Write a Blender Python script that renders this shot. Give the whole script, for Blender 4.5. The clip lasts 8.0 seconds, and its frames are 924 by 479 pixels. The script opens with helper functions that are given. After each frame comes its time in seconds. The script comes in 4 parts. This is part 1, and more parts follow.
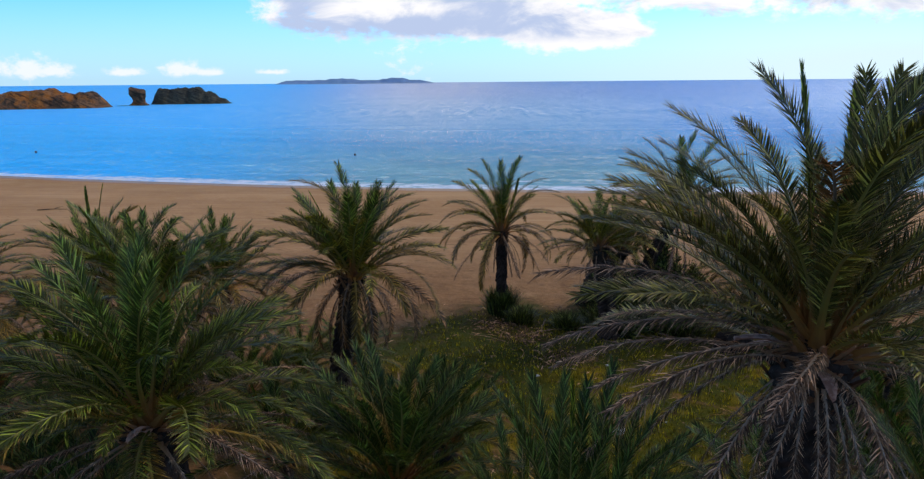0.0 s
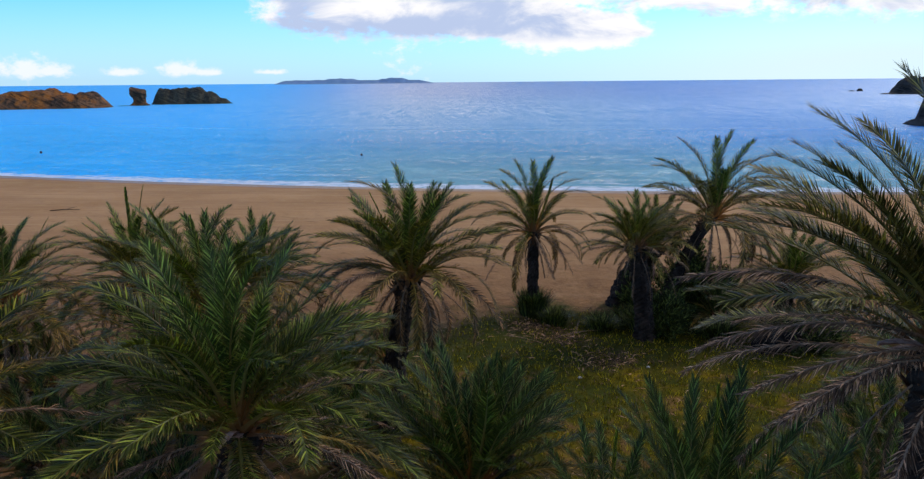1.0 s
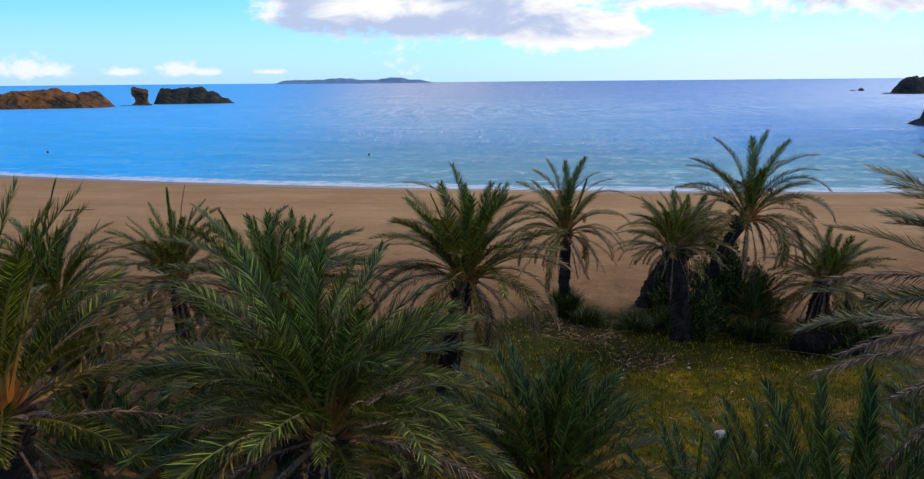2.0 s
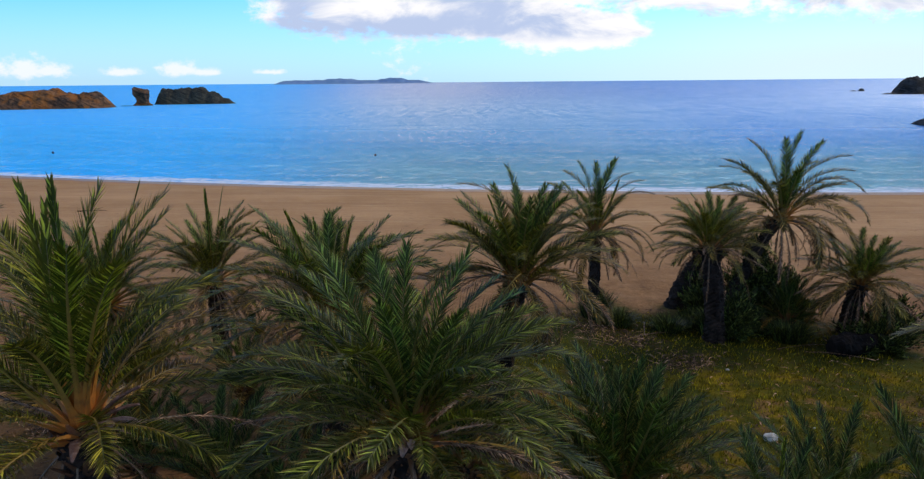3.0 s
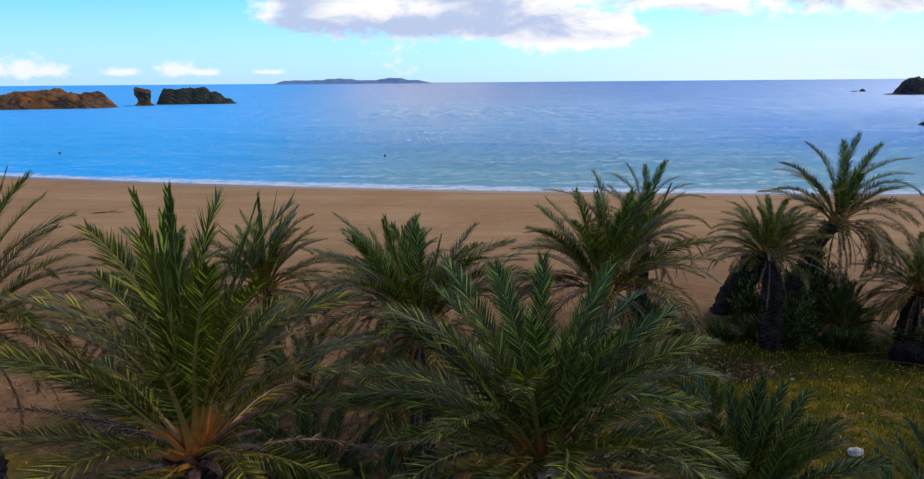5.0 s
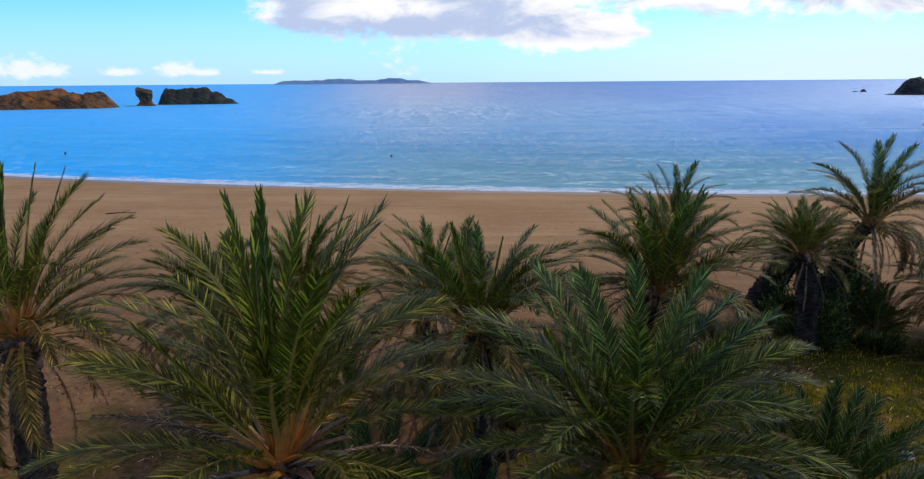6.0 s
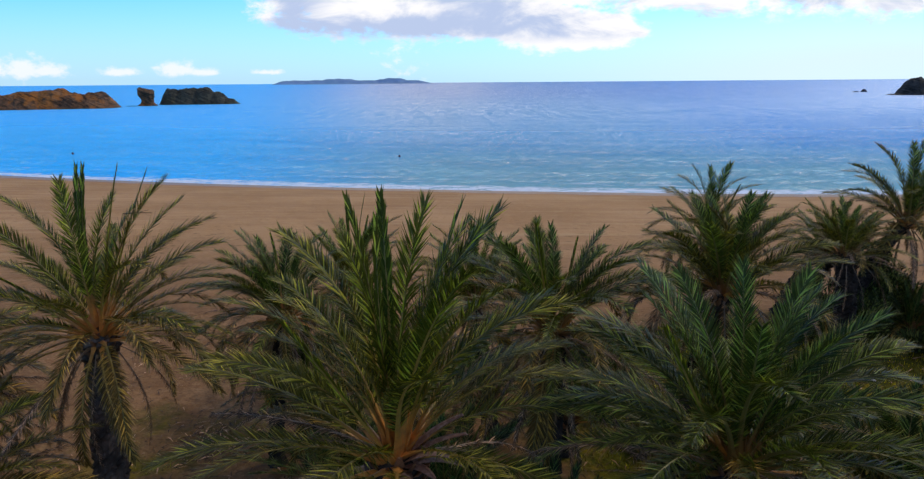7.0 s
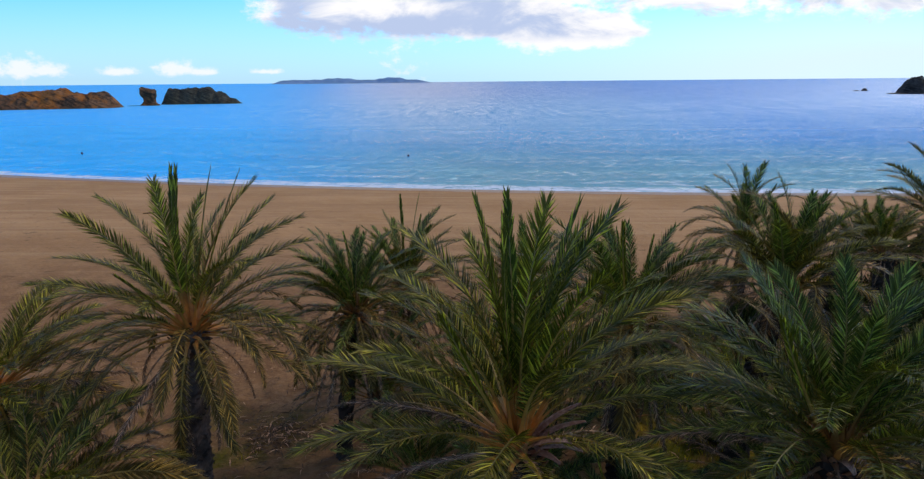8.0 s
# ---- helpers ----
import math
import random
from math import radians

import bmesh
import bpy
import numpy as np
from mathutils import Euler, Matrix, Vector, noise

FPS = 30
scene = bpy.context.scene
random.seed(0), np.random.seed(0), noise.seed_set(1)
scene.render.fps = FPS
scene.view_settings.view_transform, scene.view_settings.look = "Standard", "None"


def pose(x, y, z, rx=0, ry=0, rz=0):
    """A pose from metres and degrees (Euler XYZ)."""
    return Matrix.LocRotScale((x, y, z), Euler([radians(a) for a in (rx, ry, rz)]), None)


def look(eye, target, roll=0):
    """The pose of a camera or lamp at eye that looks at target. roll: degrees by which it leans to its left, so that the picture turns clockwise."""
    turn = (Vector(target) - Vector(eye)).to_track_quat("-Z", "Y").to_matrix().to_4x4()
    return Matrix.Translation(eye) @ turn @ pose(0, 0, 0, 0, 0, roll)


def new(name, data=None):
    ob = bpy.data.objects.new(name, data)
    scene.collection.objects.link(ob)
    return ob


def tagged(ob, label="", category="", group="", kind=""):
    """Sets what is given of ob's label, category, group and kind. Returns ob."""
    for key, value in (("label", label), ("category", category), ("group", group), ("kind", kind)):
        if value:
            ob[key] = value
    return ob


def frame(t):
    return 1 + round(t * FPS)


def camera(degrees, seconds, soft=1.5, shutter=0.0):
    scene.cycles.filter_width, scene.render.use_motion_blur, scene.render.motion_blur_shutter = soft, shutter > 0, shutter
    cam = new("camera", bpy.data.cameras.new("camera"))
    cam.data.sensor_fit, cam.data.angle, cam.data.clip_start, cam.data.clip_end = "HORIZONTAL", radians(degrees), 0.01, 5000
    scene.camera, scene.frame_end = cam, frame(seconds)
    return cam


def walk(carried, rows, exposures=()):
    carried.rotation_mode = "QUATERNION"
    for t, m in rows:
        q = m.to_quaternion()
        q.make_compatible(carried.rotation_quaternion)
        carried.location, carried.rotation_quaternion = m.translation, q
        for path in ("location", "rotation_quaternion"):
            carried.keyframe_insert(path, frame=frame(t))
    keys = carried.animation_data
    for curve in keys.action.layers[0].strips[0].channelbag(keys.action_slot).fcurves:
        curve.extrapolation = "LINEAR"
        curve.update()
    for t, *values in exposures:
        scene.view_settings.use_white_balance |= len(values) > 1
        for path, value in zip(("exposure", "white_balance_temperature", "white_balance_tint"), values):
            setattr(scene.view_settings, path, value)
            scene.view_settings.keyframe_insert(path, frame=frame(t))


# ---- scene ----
cam = camera(72.3, 8.0, 1.3)
PATH = [
    (0.0, (0.266, 0.319, 7.705), (0.260, 2.259, 7.218), -0.5),
    (0.5, (-0.351, 0.376, 7.712), (-0.356, 2.316, 7.225), -0.5),
    (1.0, (-0.965, 0.425, 7.720), (-0.967, 2.365, 7.233), -0.5),
    (1.5, (-1.565, 0.462, 7.735), (-1.567, 2.401, 7.247), -0.5),
    (3.0, (-3.290, 0.600, 7.752), (-3.289, 2.540, 7.265), -0.5),
    (3.5, (-3.804, 0.755, 7.784), (-3.802, 2.695, 7.296), -0.5),
    (4.0, (-4.274, 0.930, 7.792), (-4.270, 2.870, 7.304), -0.5),
    (5.5, (-5.410, 1.240, 7.796), (-5.406, 3.180, 7.310), -0.45),
    (6.0, (-6.031, 1.296, 7.808), (-6.026, 3.236, 7.322), -0.45),
    (6.5, (-6.674, 1.274, 7.826), (-6.668, 3.214, 7.340), -0.45),
    (7.0, (-7.349, 1.174, 7.852), (-7.342, 3.114, 7.366), -0.45),
    (7.5, (-8.050, 1.020, 7.894), (-8.042, 2.960, 7.407), -0.5),
    (8.0, (-8.803, 0.800, 7.938), (-8.794, 2.739, 7.450), -0.5),
]
walk(cam, [(t, look(eye, target, roll)) for t, eye, target, roll in PATH])

# ---------------------------------------------------------------- world and sun
SEA, LAND = -3.4, -0.4
SUN_EL, SUN_AZ = 46.0, 55.0      # degrees above the horizon; degrees from straight ahead, to the right


class Nodes:
    """Short names for building node trees."""

    def __init__(self, tree):
        self.tree = tree

    def add(self, kind):
        return self.tree.nodes.new(kind)

    def attribute(self, name):
        n = self.add("ShaderNodeAttribute")
        n.attribute_name = name
        return n.outputs["Fac"]

    def put(self, socket, value):
        if isinstance(value, bpy.types.NodeSocket):
            self.tree.links.new(value, socket)
        elif value is not None:
            socket.default_value = value

    def math(self, op, a, b=None, c=None, clamp=False):
        n = self.add("ShaderNodeMath")
        n.operation, n.use_clamp = op, clamp
        for i, v in enumerate((a, b, c)):
            self.put(n.inputs[i], v)
        return n.outputs[0]

    def mix(self, fac, a, b, blend="MIX"):
        n = self.add("ShaderNodeMix")
        n.data_type, n.blend_type = "RGBA", blend
        self.put(n.inputs[0], fac)
        for i, v in ((6, a), (7, b)):
            self.put(n.inputs[i], (*v, 1) if isinstance(v, tuple) and len(v) == 3 else v)
        return n.outputs[2]

    def ramp(self, value, lo, hi, a=0.0, b=1.0):
        n = self.add("ShaderNodeMapRange")
        n.interpolation_type = "SMOOTHSTEP"
        for i, v in enumerate((value, lo, hi, a, b)):
            self.put(n.inputs[i], v)
        return n.outputs[0]

    def noise(self, vector, scale, detail=4.0, rough=0.55, stretch=None, warp=0.0):
        if stretch:
            m = self.add("ShaderNodeMapping")
            self.put(m.inputs[0], vector)
            m.inputs["Scale"].default_value = stretch
            vector = m.outputs[0]
        n = self.add("ShaderNodeTexNoise")
        self.put(n.inputs["Vector"], vector)
        n.inputs["Scale"].default_value, n.inputs["Detail"].default_value = scale, detail
        n.inputs["Roughness"].default_value, n.inputs["Distortion"].default_value = rough, warp
        return n.outputs[0]

    def xyz(self, vector):
        n = self.add("ShaderNodeSeparateXYZ")
        self.put(n.inputs[0], vector)
        return n.outputs

    def vec(self, x, y, z):
        n = self.add("ShaderNodeCombineXYZ")
        for i, v in enumerate((x, y, z)):
            self.put(n.inputs[i], v)
        return n.outputs[0]

    def bump(self, height, strength, distance, normal=None):
        n = self.add("ShaderNodeBump")
        self.put(n.inputs["Height"], height)
        self.put(n.inputs["Strength"], strength)
        n.inputs["Distance"].default_value = distance
        if normal is not None:
            self.put(n.inputs["Normal"], normal)
        return n.outputs[0]


def make_world():
    world = bpy.data.worlds.new("sky")
    scene.world = world
    world.use_nodes = True
    k = Nodes(world.node_tree)
    k.tree.nodes.clear()
    way = k.add("ShaderNodeTexCoord").outputs["Generated"]
    x, y, z = k.xyz(way)
    # the dome's direction, kept just over the horizon so that the sky meets the sea
    up = k.math("MAXIMUM", z, 0.004)
    sky = k.add("ShaderNodeTexSky")
    sky.sky_type, sky.sun_disc = "NISHITA", False
    sky.sun_elevation, sky.sun_rotation = radians(SUN_EL), radians(SUN_AZ)
    sky.altitude, sky.air_density, sky.dust_density, sky.ozone_density = 0.0, 1.0, 0.6, 2.2
    k.put(sky.inputs[0], k.vec(x, y, up))
    side = k.math("DIVIDE", x, k.math("MAXIMUM", y, 0.05))
    high = k.math("DIVIDE", up, k.math("MAXIMUM", y, 0.05))
    blue = k.mix(0.75, sky.outputs[0], SKY_TINT, "MULTIPLY")
    # clouds: one long bank ahead, low cumulus to its left, an unseen broken layer added overhead to dim the land
    plane = k.vec(side, high, 0.0)
    grain = k.noise(plane, 9.0, 7.0, 0.62, (1.0, 2.2, 1.0), 0.3)
    fine = k.noise(plane, 46.0, 5.0, 0.6, (1.0, 1.5, 1.0))

    def lump(u, v, a, b, flat=1.0):
        du = k.math("DIVIDE", k.math("SUBTRACT", side, u), a)
        dv = k.math("DIVIDE", k.math("SUBTRACT", high, v), b)
        dv = k.math("MAXIMUM", dv, k.math("MULTIPLY", dv, -flat))
        return k.math("SUBTRACT", 1.0, k.math("SQRT", k.math("ADD", k.math("MULTIPLY", du, du), k.math("MULTIPLY", dv, dv))))

    bank = k.math("MAXIMUM", lump(-0.07, 0.116, 0.25, 0.062), lump(0.165, 0.072, 0.13, 0.034))
    bank = k.math("MAXIMUM", bank, lump(0.08, 0.088, 0.16, 0.030))
    bank = k.math("MAXIMUM", bank, lump(0.85, 0.168, 1.30, 0.084))
    # unseen tower added above the bank for the sea to reflect
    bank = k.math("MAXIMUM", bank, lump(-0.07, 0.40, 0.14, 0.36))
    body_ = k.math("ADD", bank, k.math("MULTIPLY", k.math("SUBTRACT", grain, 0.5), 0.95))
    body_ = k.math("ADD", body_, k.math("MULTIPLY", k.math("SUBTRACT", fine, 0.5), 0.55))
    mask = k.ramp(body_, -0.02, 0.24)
    puffs = None
    for u, v, a, b in ((-0.665, 0.020, 0.062, 0.022), (-0.625, 0.018, 0.040, 0.014), (-0.515, 0.016, 0.036, 0.010), (-0.430, 0.018, 0.034, 0.018),
                       (-0.385, 0.015, 0.030, 0.009), (-0.29, 0.015, 0.026, 0.006)):
        one = lump(u, v, a, b * 1.12, 1.9)
        puffs = one if puffs is None else k.math("MAXIMUM", puffs, one)
    puffs = k.math("ADD", puffs, k.math("MULTIPLY", k.math("SUBTRACT", fine, 0.5), 1.9))
    puffs = k.math("MULTIPLY", k.ramp(puffs, -0.1, 0.7), 0.78)
    mask = k.math("MAXIMUM", mask, puffs)
    over = k.noise(way, 2.6, 6.0, 0.6, (1.0, 1.0, 2.0), 0.4)
    # the added layer thins to the west so the sea there mirrors blue sky
    over = k.math("ADD", over, k.math("MULTIPLY", k.ramp(side, -0.55, 0.1, -0.16, 0.06), k.ramp(y, 0.0, 0.2)))
    over = k.math("MULTIPLY", k.ramp(over, 0.34, 0.52), k.ramp(z, 0.38, 0.55))
    mask = k.math("MAXIMUM", mask, over)
    shade = k.noise(plane, 8.0, 6.0, 0.62, (1.0, 2.4, 1.0), 0.4)
    # sunlit heads and grey bellies of the bank
    for u, v, a, b, amount in ((-0.13, 0.108, 0.11, 0.030, 0.26), (-0.29, 0.108, 0.05, 0.014, 0.22), (-0.26, 0.080, 0.09, 0.016, -0.26), (-0.03, 0.082, 0.16, 0.022, -0.15)):
        shade = k.math("ADD", shade, k.math("MULTIPLY", k.math("MAXIMUM", lump(u, v, a, b), 0.0), amount))
    shade = k.math("ADD", shade, k.ramp(side, 0.03, 0.13, 0.0, 0.11))
    white = k.mix(k.ramp(shade, 0.42, 0.68), CLOUD_GREY, CLOUD_WHITE)
    white = k.mix(k.ramp(high, 0.05, 0.07), CLOUD_WHITE, white)
    white = k.mix(k.ramp(high, 0.13, 0.30), white, CLOUD_ABOVE)
    white = k.mix(k.ramp(z, 0.42, 0.65), white, OVERHEAD)
    # thin pale haze along the horizon
    pale = k.ramp(high, 0.0, 0.17, 0.62, 0.0)
    pale = k.math("ADD", pale, k.math("MULTIPLY", k.ramp(side, -0.2, 0.7), k.ramp(high, 0.05, 0.15, 0.45, 0.0)), clamp=True)
    glare = k.mix(k.ramp(side, -0.1, 0.6), HAZE, (7.6, 9.6, 10.7))
    colour = k.mix(pale, blue, glare)
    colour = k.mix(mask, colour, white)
    ground = k.math("LESS_THAN", z, -0.05)
    colour = k.mix(ground, colour, (0.2, 0.3, 0.4))
    back = k.add("ShaderNodeBackground")
    k.put(back.inputs[0], colour)
    back.inputs[1].default_value = SKY_STRENGTH
    k.put(k.add("ShaderNodeOutputWorld").inputs[0], back.outputs[0])


SKY_STRENGTH = 0.10
SKY_TINT = (0.47, 1.78, 3.10)
CLOUD_GREY, CLOUD_WHITE, HAZE = (5.1, 6.1, 8.5), (10.2, 10.1, 10.3), (6.7, 8.8, 10.9)
# unseen upper cloud, brightened to put a pale column on the sea
CLOUD_ABOVE = (23.0, 20.5, 19.5)
OVERHEAD = (2.95, 2.72, 2.25)
make_world()
sun_data = bpy.data.lights.new("sun", "SUN")
sun_data.energy, sun_data.angle, sun_data.color = 1.55, radians(8), (1.0, 0.88, 0.70)
sun = new("sun", sun_data)
sun.matrix_world = look((60 * math.sin(radians(SUN_AZ)), 60 * math.cos(radians(SUN_AZ)), 60 * math.tan(radians(SUN_EL))), (0, 0, 0))
scene.view_settings.exposure = 0.0


# ---------------------------------------------------------------- materials
def material(name, rough=0.7, spec=0.4):
    m = bpy.data.materials.new(name)
    m.use_nodes = True
    k = Nodes(m.node_tree)
    bsdf = m.node_tree.nodes["Principled BSDF"]
    bsdf.inputs["Roughness"].default_value = rough
    bsdf.inputs["Specular IOR Level"].default_value = spec
    return m, k, bsdf


def shore(x):
    """Where the waterline runs across the bay."""
    x = max(-110.0, min(60.0, x))
    return 66.6 - 0.147 * x + 0.0013 * x * x


def beyond_shore(k, pos):
    """Metres past the waterline, as a node value."""
    x, y, z = k.xyz(pos)
    x = k.math("MINIMUM", k.math("MAXIMUM", x, -110.0), 60.0)
    line = k.math("ADD", 66.6, k.math("MULTIPLY", x, k.math("SUBTRACT", k.math("MULTIPLY", x, 0.0013), 0.147)))
    return k.math("SUBTRACT", y, line)


def make_leaf(name, dark, light, rough, through_light, tip=None):
    m, k, bsdf = material(name, rough, 0.17)
    pos = k.add("ShaderNodeNewGeometry").outputs["Position"]
    rnd = k.add("ShaderNodeObjectInfo").outputs["Random"]
    isl = k.add("ShaderNodeNewGeometry").outputs["Random Per Island"]
    patch = k.noise(pos, 2.3, 3.0)
    f = k.math("ADD", k.math("MULTIPLY", rnd, 0.45), k.math("ADD", k.math("MULTIPLY", patch, 0.45), k.math("MULTIPLY", isl, 0.42)))
    colour = k.mix(k.ramp(f, 0.2, 0.95), dark, light)
    # a few leaflets strongly brightened at random: glints painted into the colour
    colour = k.mix(1.0, colour, k.vec(*[k.ramp(k.math("POWER", isl, 4.0), 0.0, 1.0, 0.56, 3.6)] * 3), "MULTIPLY")
    if tip:
        # bleached tips, with the light they catch painted in as well
        along = k.attribute("along")
        colour = k.mix(k.math("MULTIPLY", k.ramp(along, 0.60, 1.0), k.ramp(isl, 0.2, 0.9, 0.10, 1.0)), colour, tip)
    k.put(bsdf.inputs["Base Color"], colour)
    k.put(bsdf.inputs["Roughness"], k.ramp(isl, 0.0, 1.0, rough - 0.1, rough + 0.12))
    trans = k.add("ShaderNodeBsdfTranslucent")
    k.put(trans.inputs[0], k.mix(1.0, colour, (1.0, 1.1, 0.4), "MULTIPLY"))
    both = k.add("ShaderNodeMixShader")
    both.inputs[0].default_value = through_light
    k.put(both.inputs[1], bsdf.outputs[0])
    k.put(both.inputs[2], trans.outputs[0])
    k.put(m.node_tree.nodes["Material Output"].inputs[0], both.outputs[0])
    return m


LEAF = {
    "y": make_leaf("young_leaf", (0.062, 0.105, 0.010), (0.162, 0.170, 0.018), 0.50, 0.28),
    "u": make_leaf("green_leaf", (0.029, 0.065, 0.013), (0.110, 0.136, 0.023), 0.48, 0.22, (0.36, 0.29, 0.06)),
    "m": make_leaf("mature_leaf", (0.041, 0.059, 0.011), (0.147, 0.122, 0.018), 0.50, 0.20, (0.42, 0.30, 0.07)),
    "o": make_leaf("old_leaf", (0.058, 0.050, 0.010), (0.185, 0.110, 0.020), 0.55, 0.18, (0.44, 0.30, 0.12)),
    "k": make_leaf("weathered_green_leaf", (0.032, 0.047, 0.012), (0.124, 0.110, 0.025), 0.5, 0.18, (0.36, 0.24, 0.14)),
    "q": make_leaf("deep_green_leaf", (0.016, 0.038, 0.009), (0.054, 0.081, 0.017), 0.48, 0.18, (0.30, 0.24, 0.06)),
    "b": make_leaf("brown_leaf", (0.052, 0.032, 0.014), (0.205, 0.100, 0.040), 0.65, 0.12, (0.36, 0.25, 0.15)),
    "d": make_leaf("dry_leaf", (0.050, 0.028, 0.017), (0.220, 0.128, 0.078), 0.75, 0.08, (0.44, 0.32, 0.23)),
    "c": make_leaf("blue_green_leaf", (0.026, 0.058, 0.011), (0.088, 0.120, 0.022), 0.46, 0.20, (0.34, 0.28, 0.06)),
    "n": make_leaf("dull_green_leaf", (0.028, 0.053, 0.008), (0.093, 0.105, 0.014), 0.48, 0.20, (0.40, 0.29, 0.07)),
    "U": make_leaf("olive_leaf", (0.047, 0.084, 0.007), (0.169, 0.172, 0.014), 0.48, 0.18, (0.38, 0.30, 0.05)),
    "M": make_leaf("olive_mature_leaf", (0.043, 0.068, 0.007), (0.164, 0.138, 0.016), 0.50, 0.20, (0.42, 0.31, 0.10)),
    "shrub": make_leaf("shrub_leaf", (0.028, 0.046, 0.013), (0.078, 0.092, 0.022), 0.6, 0.15),
    "grass": make_leaf("grass_blade", (0.058, 0.072, 0.004), (0.205, 0.162, 0.007), 0.7, 0.2),
}


def make_rachis(name, base, mid, end):
    m, k, bsdf = material(name, 0.5)
    along = k.attribute("along")
    pos = k.add("ShaderNodeNewGeometry").outputs["Position"]
    colour = k.mix(k.ramp(along, 0.05, 0.32), base, mid)
    colour = k.mix(k.ramp(along, 0.5, 1.0), colour, end)
    colour = k.mix(k.ramp(k.noise(pos, 9.0, 4.0), 0.4, 0.75, 0.0, 0.5), colour, (0.12, 0.06, 0.025))
    k.put(bsdf.inputs["Base Color"], colour)
    return m


RACHIS = make_rachis("frond_stalk", (0.50, 0.18, 0.03), (0.30, 0.19, 0.03), (0.09, 0.12, 0.04))
RACHIS_DULL = make_rachis("green_stalk", (0.22, 0.095, 0.022), (0.15, 0.125, 0.022), (0.07, 0.11, 0.03))
RACHIS_DRY = make_rachis("dry_stalk", (0.20, 0.10, 0.045), (0.17, 0.12, 0.08), (0.22, 0.17, 0.13))


def make_bark(name, dark, light):
    m, k, bsdf = material(name, 0.95, 0.1)
    tc = k.add("ShaderNodeTexCoord").outputs["Object"]
    n1, n2 = k.noise(tc, 3.0, 5.0), k.noise(tc, 26.0, 4.0, 0.6, (1.0, 1.0, 0.35))
    colour = k.mix(k.ramp(n1, 0.35, 0.7), dark, light)
    colour = k.mix(k.ramp(n2, 0.5, 0.75, 0.0, 0.6), colour, (0.010, 0.008, 0.007))
    k.put(bsdf.inputs["Base Color"], colour)
    k.put(bsdf.inputs["Normal"], k.bump(n2, 0.8, 0.03))
    return m


def make_boot():
    m, k, bsdf = material("leaf_base", 0.8, 0.25)
    tc = k.add("ShaderNodeNewGeometry")
    n = k.noise(tc.outputs["Position"], 22.0, 4.0, 0.6, (1, 1, 0.3))
    f = k.math("ADD", k.math("MULTIPLY", n, 0.6), k.math("MULTIPLY", tc.outputs["Random Per Island"], 0.5))
    k.put(bsdf.inputs["Base Color"], k.mix(k.ramp(f, 0.3, 0.8), (0.060, 0.028, 0.014), (0.24, 0.105, 0.045)))
    k.put(bsdf.inputs["Normal"], k.bump(n, 0.6, 0.02))
    return m


def make_stub():
    m, k, bsdf = material("dry_sheath", 0.7, 0.3)
    pos = k.add("ShaderNodeNewGeometry").outputs["Position"]
    rnd = k.add("ShaderNodeObjectInfo").outputs["Random"]
    n = k.noise(pos, 16.0, 5.0, 0.65)
    f = k.math("ADD", k.math("MULTIPLY", n, 0.8), k.math("MULTIPLY", rnd, 0.3))
    k.put(bsdf.inputs["Base Color"], k.mix(k.ramp(f, 0.35, 0.75), (0.16, 0.075, 0.050), (0.46, 0.31, 0.25)))
    k.put(bsdf.inputs["Normal"], k.bump(n, 0.5, 0.02))
    return m


BARK = make_bark("palm_bark", (0.018, 0.014, 0.012), (0.062, 0.044, 0.036))
BARK_GREY = make_bark("weathered_palm_bark", (0.045, 0.034, 0.028), (0.150, 0.105, 0.085))
BOOT, STUB = make_boot(), make_stub()


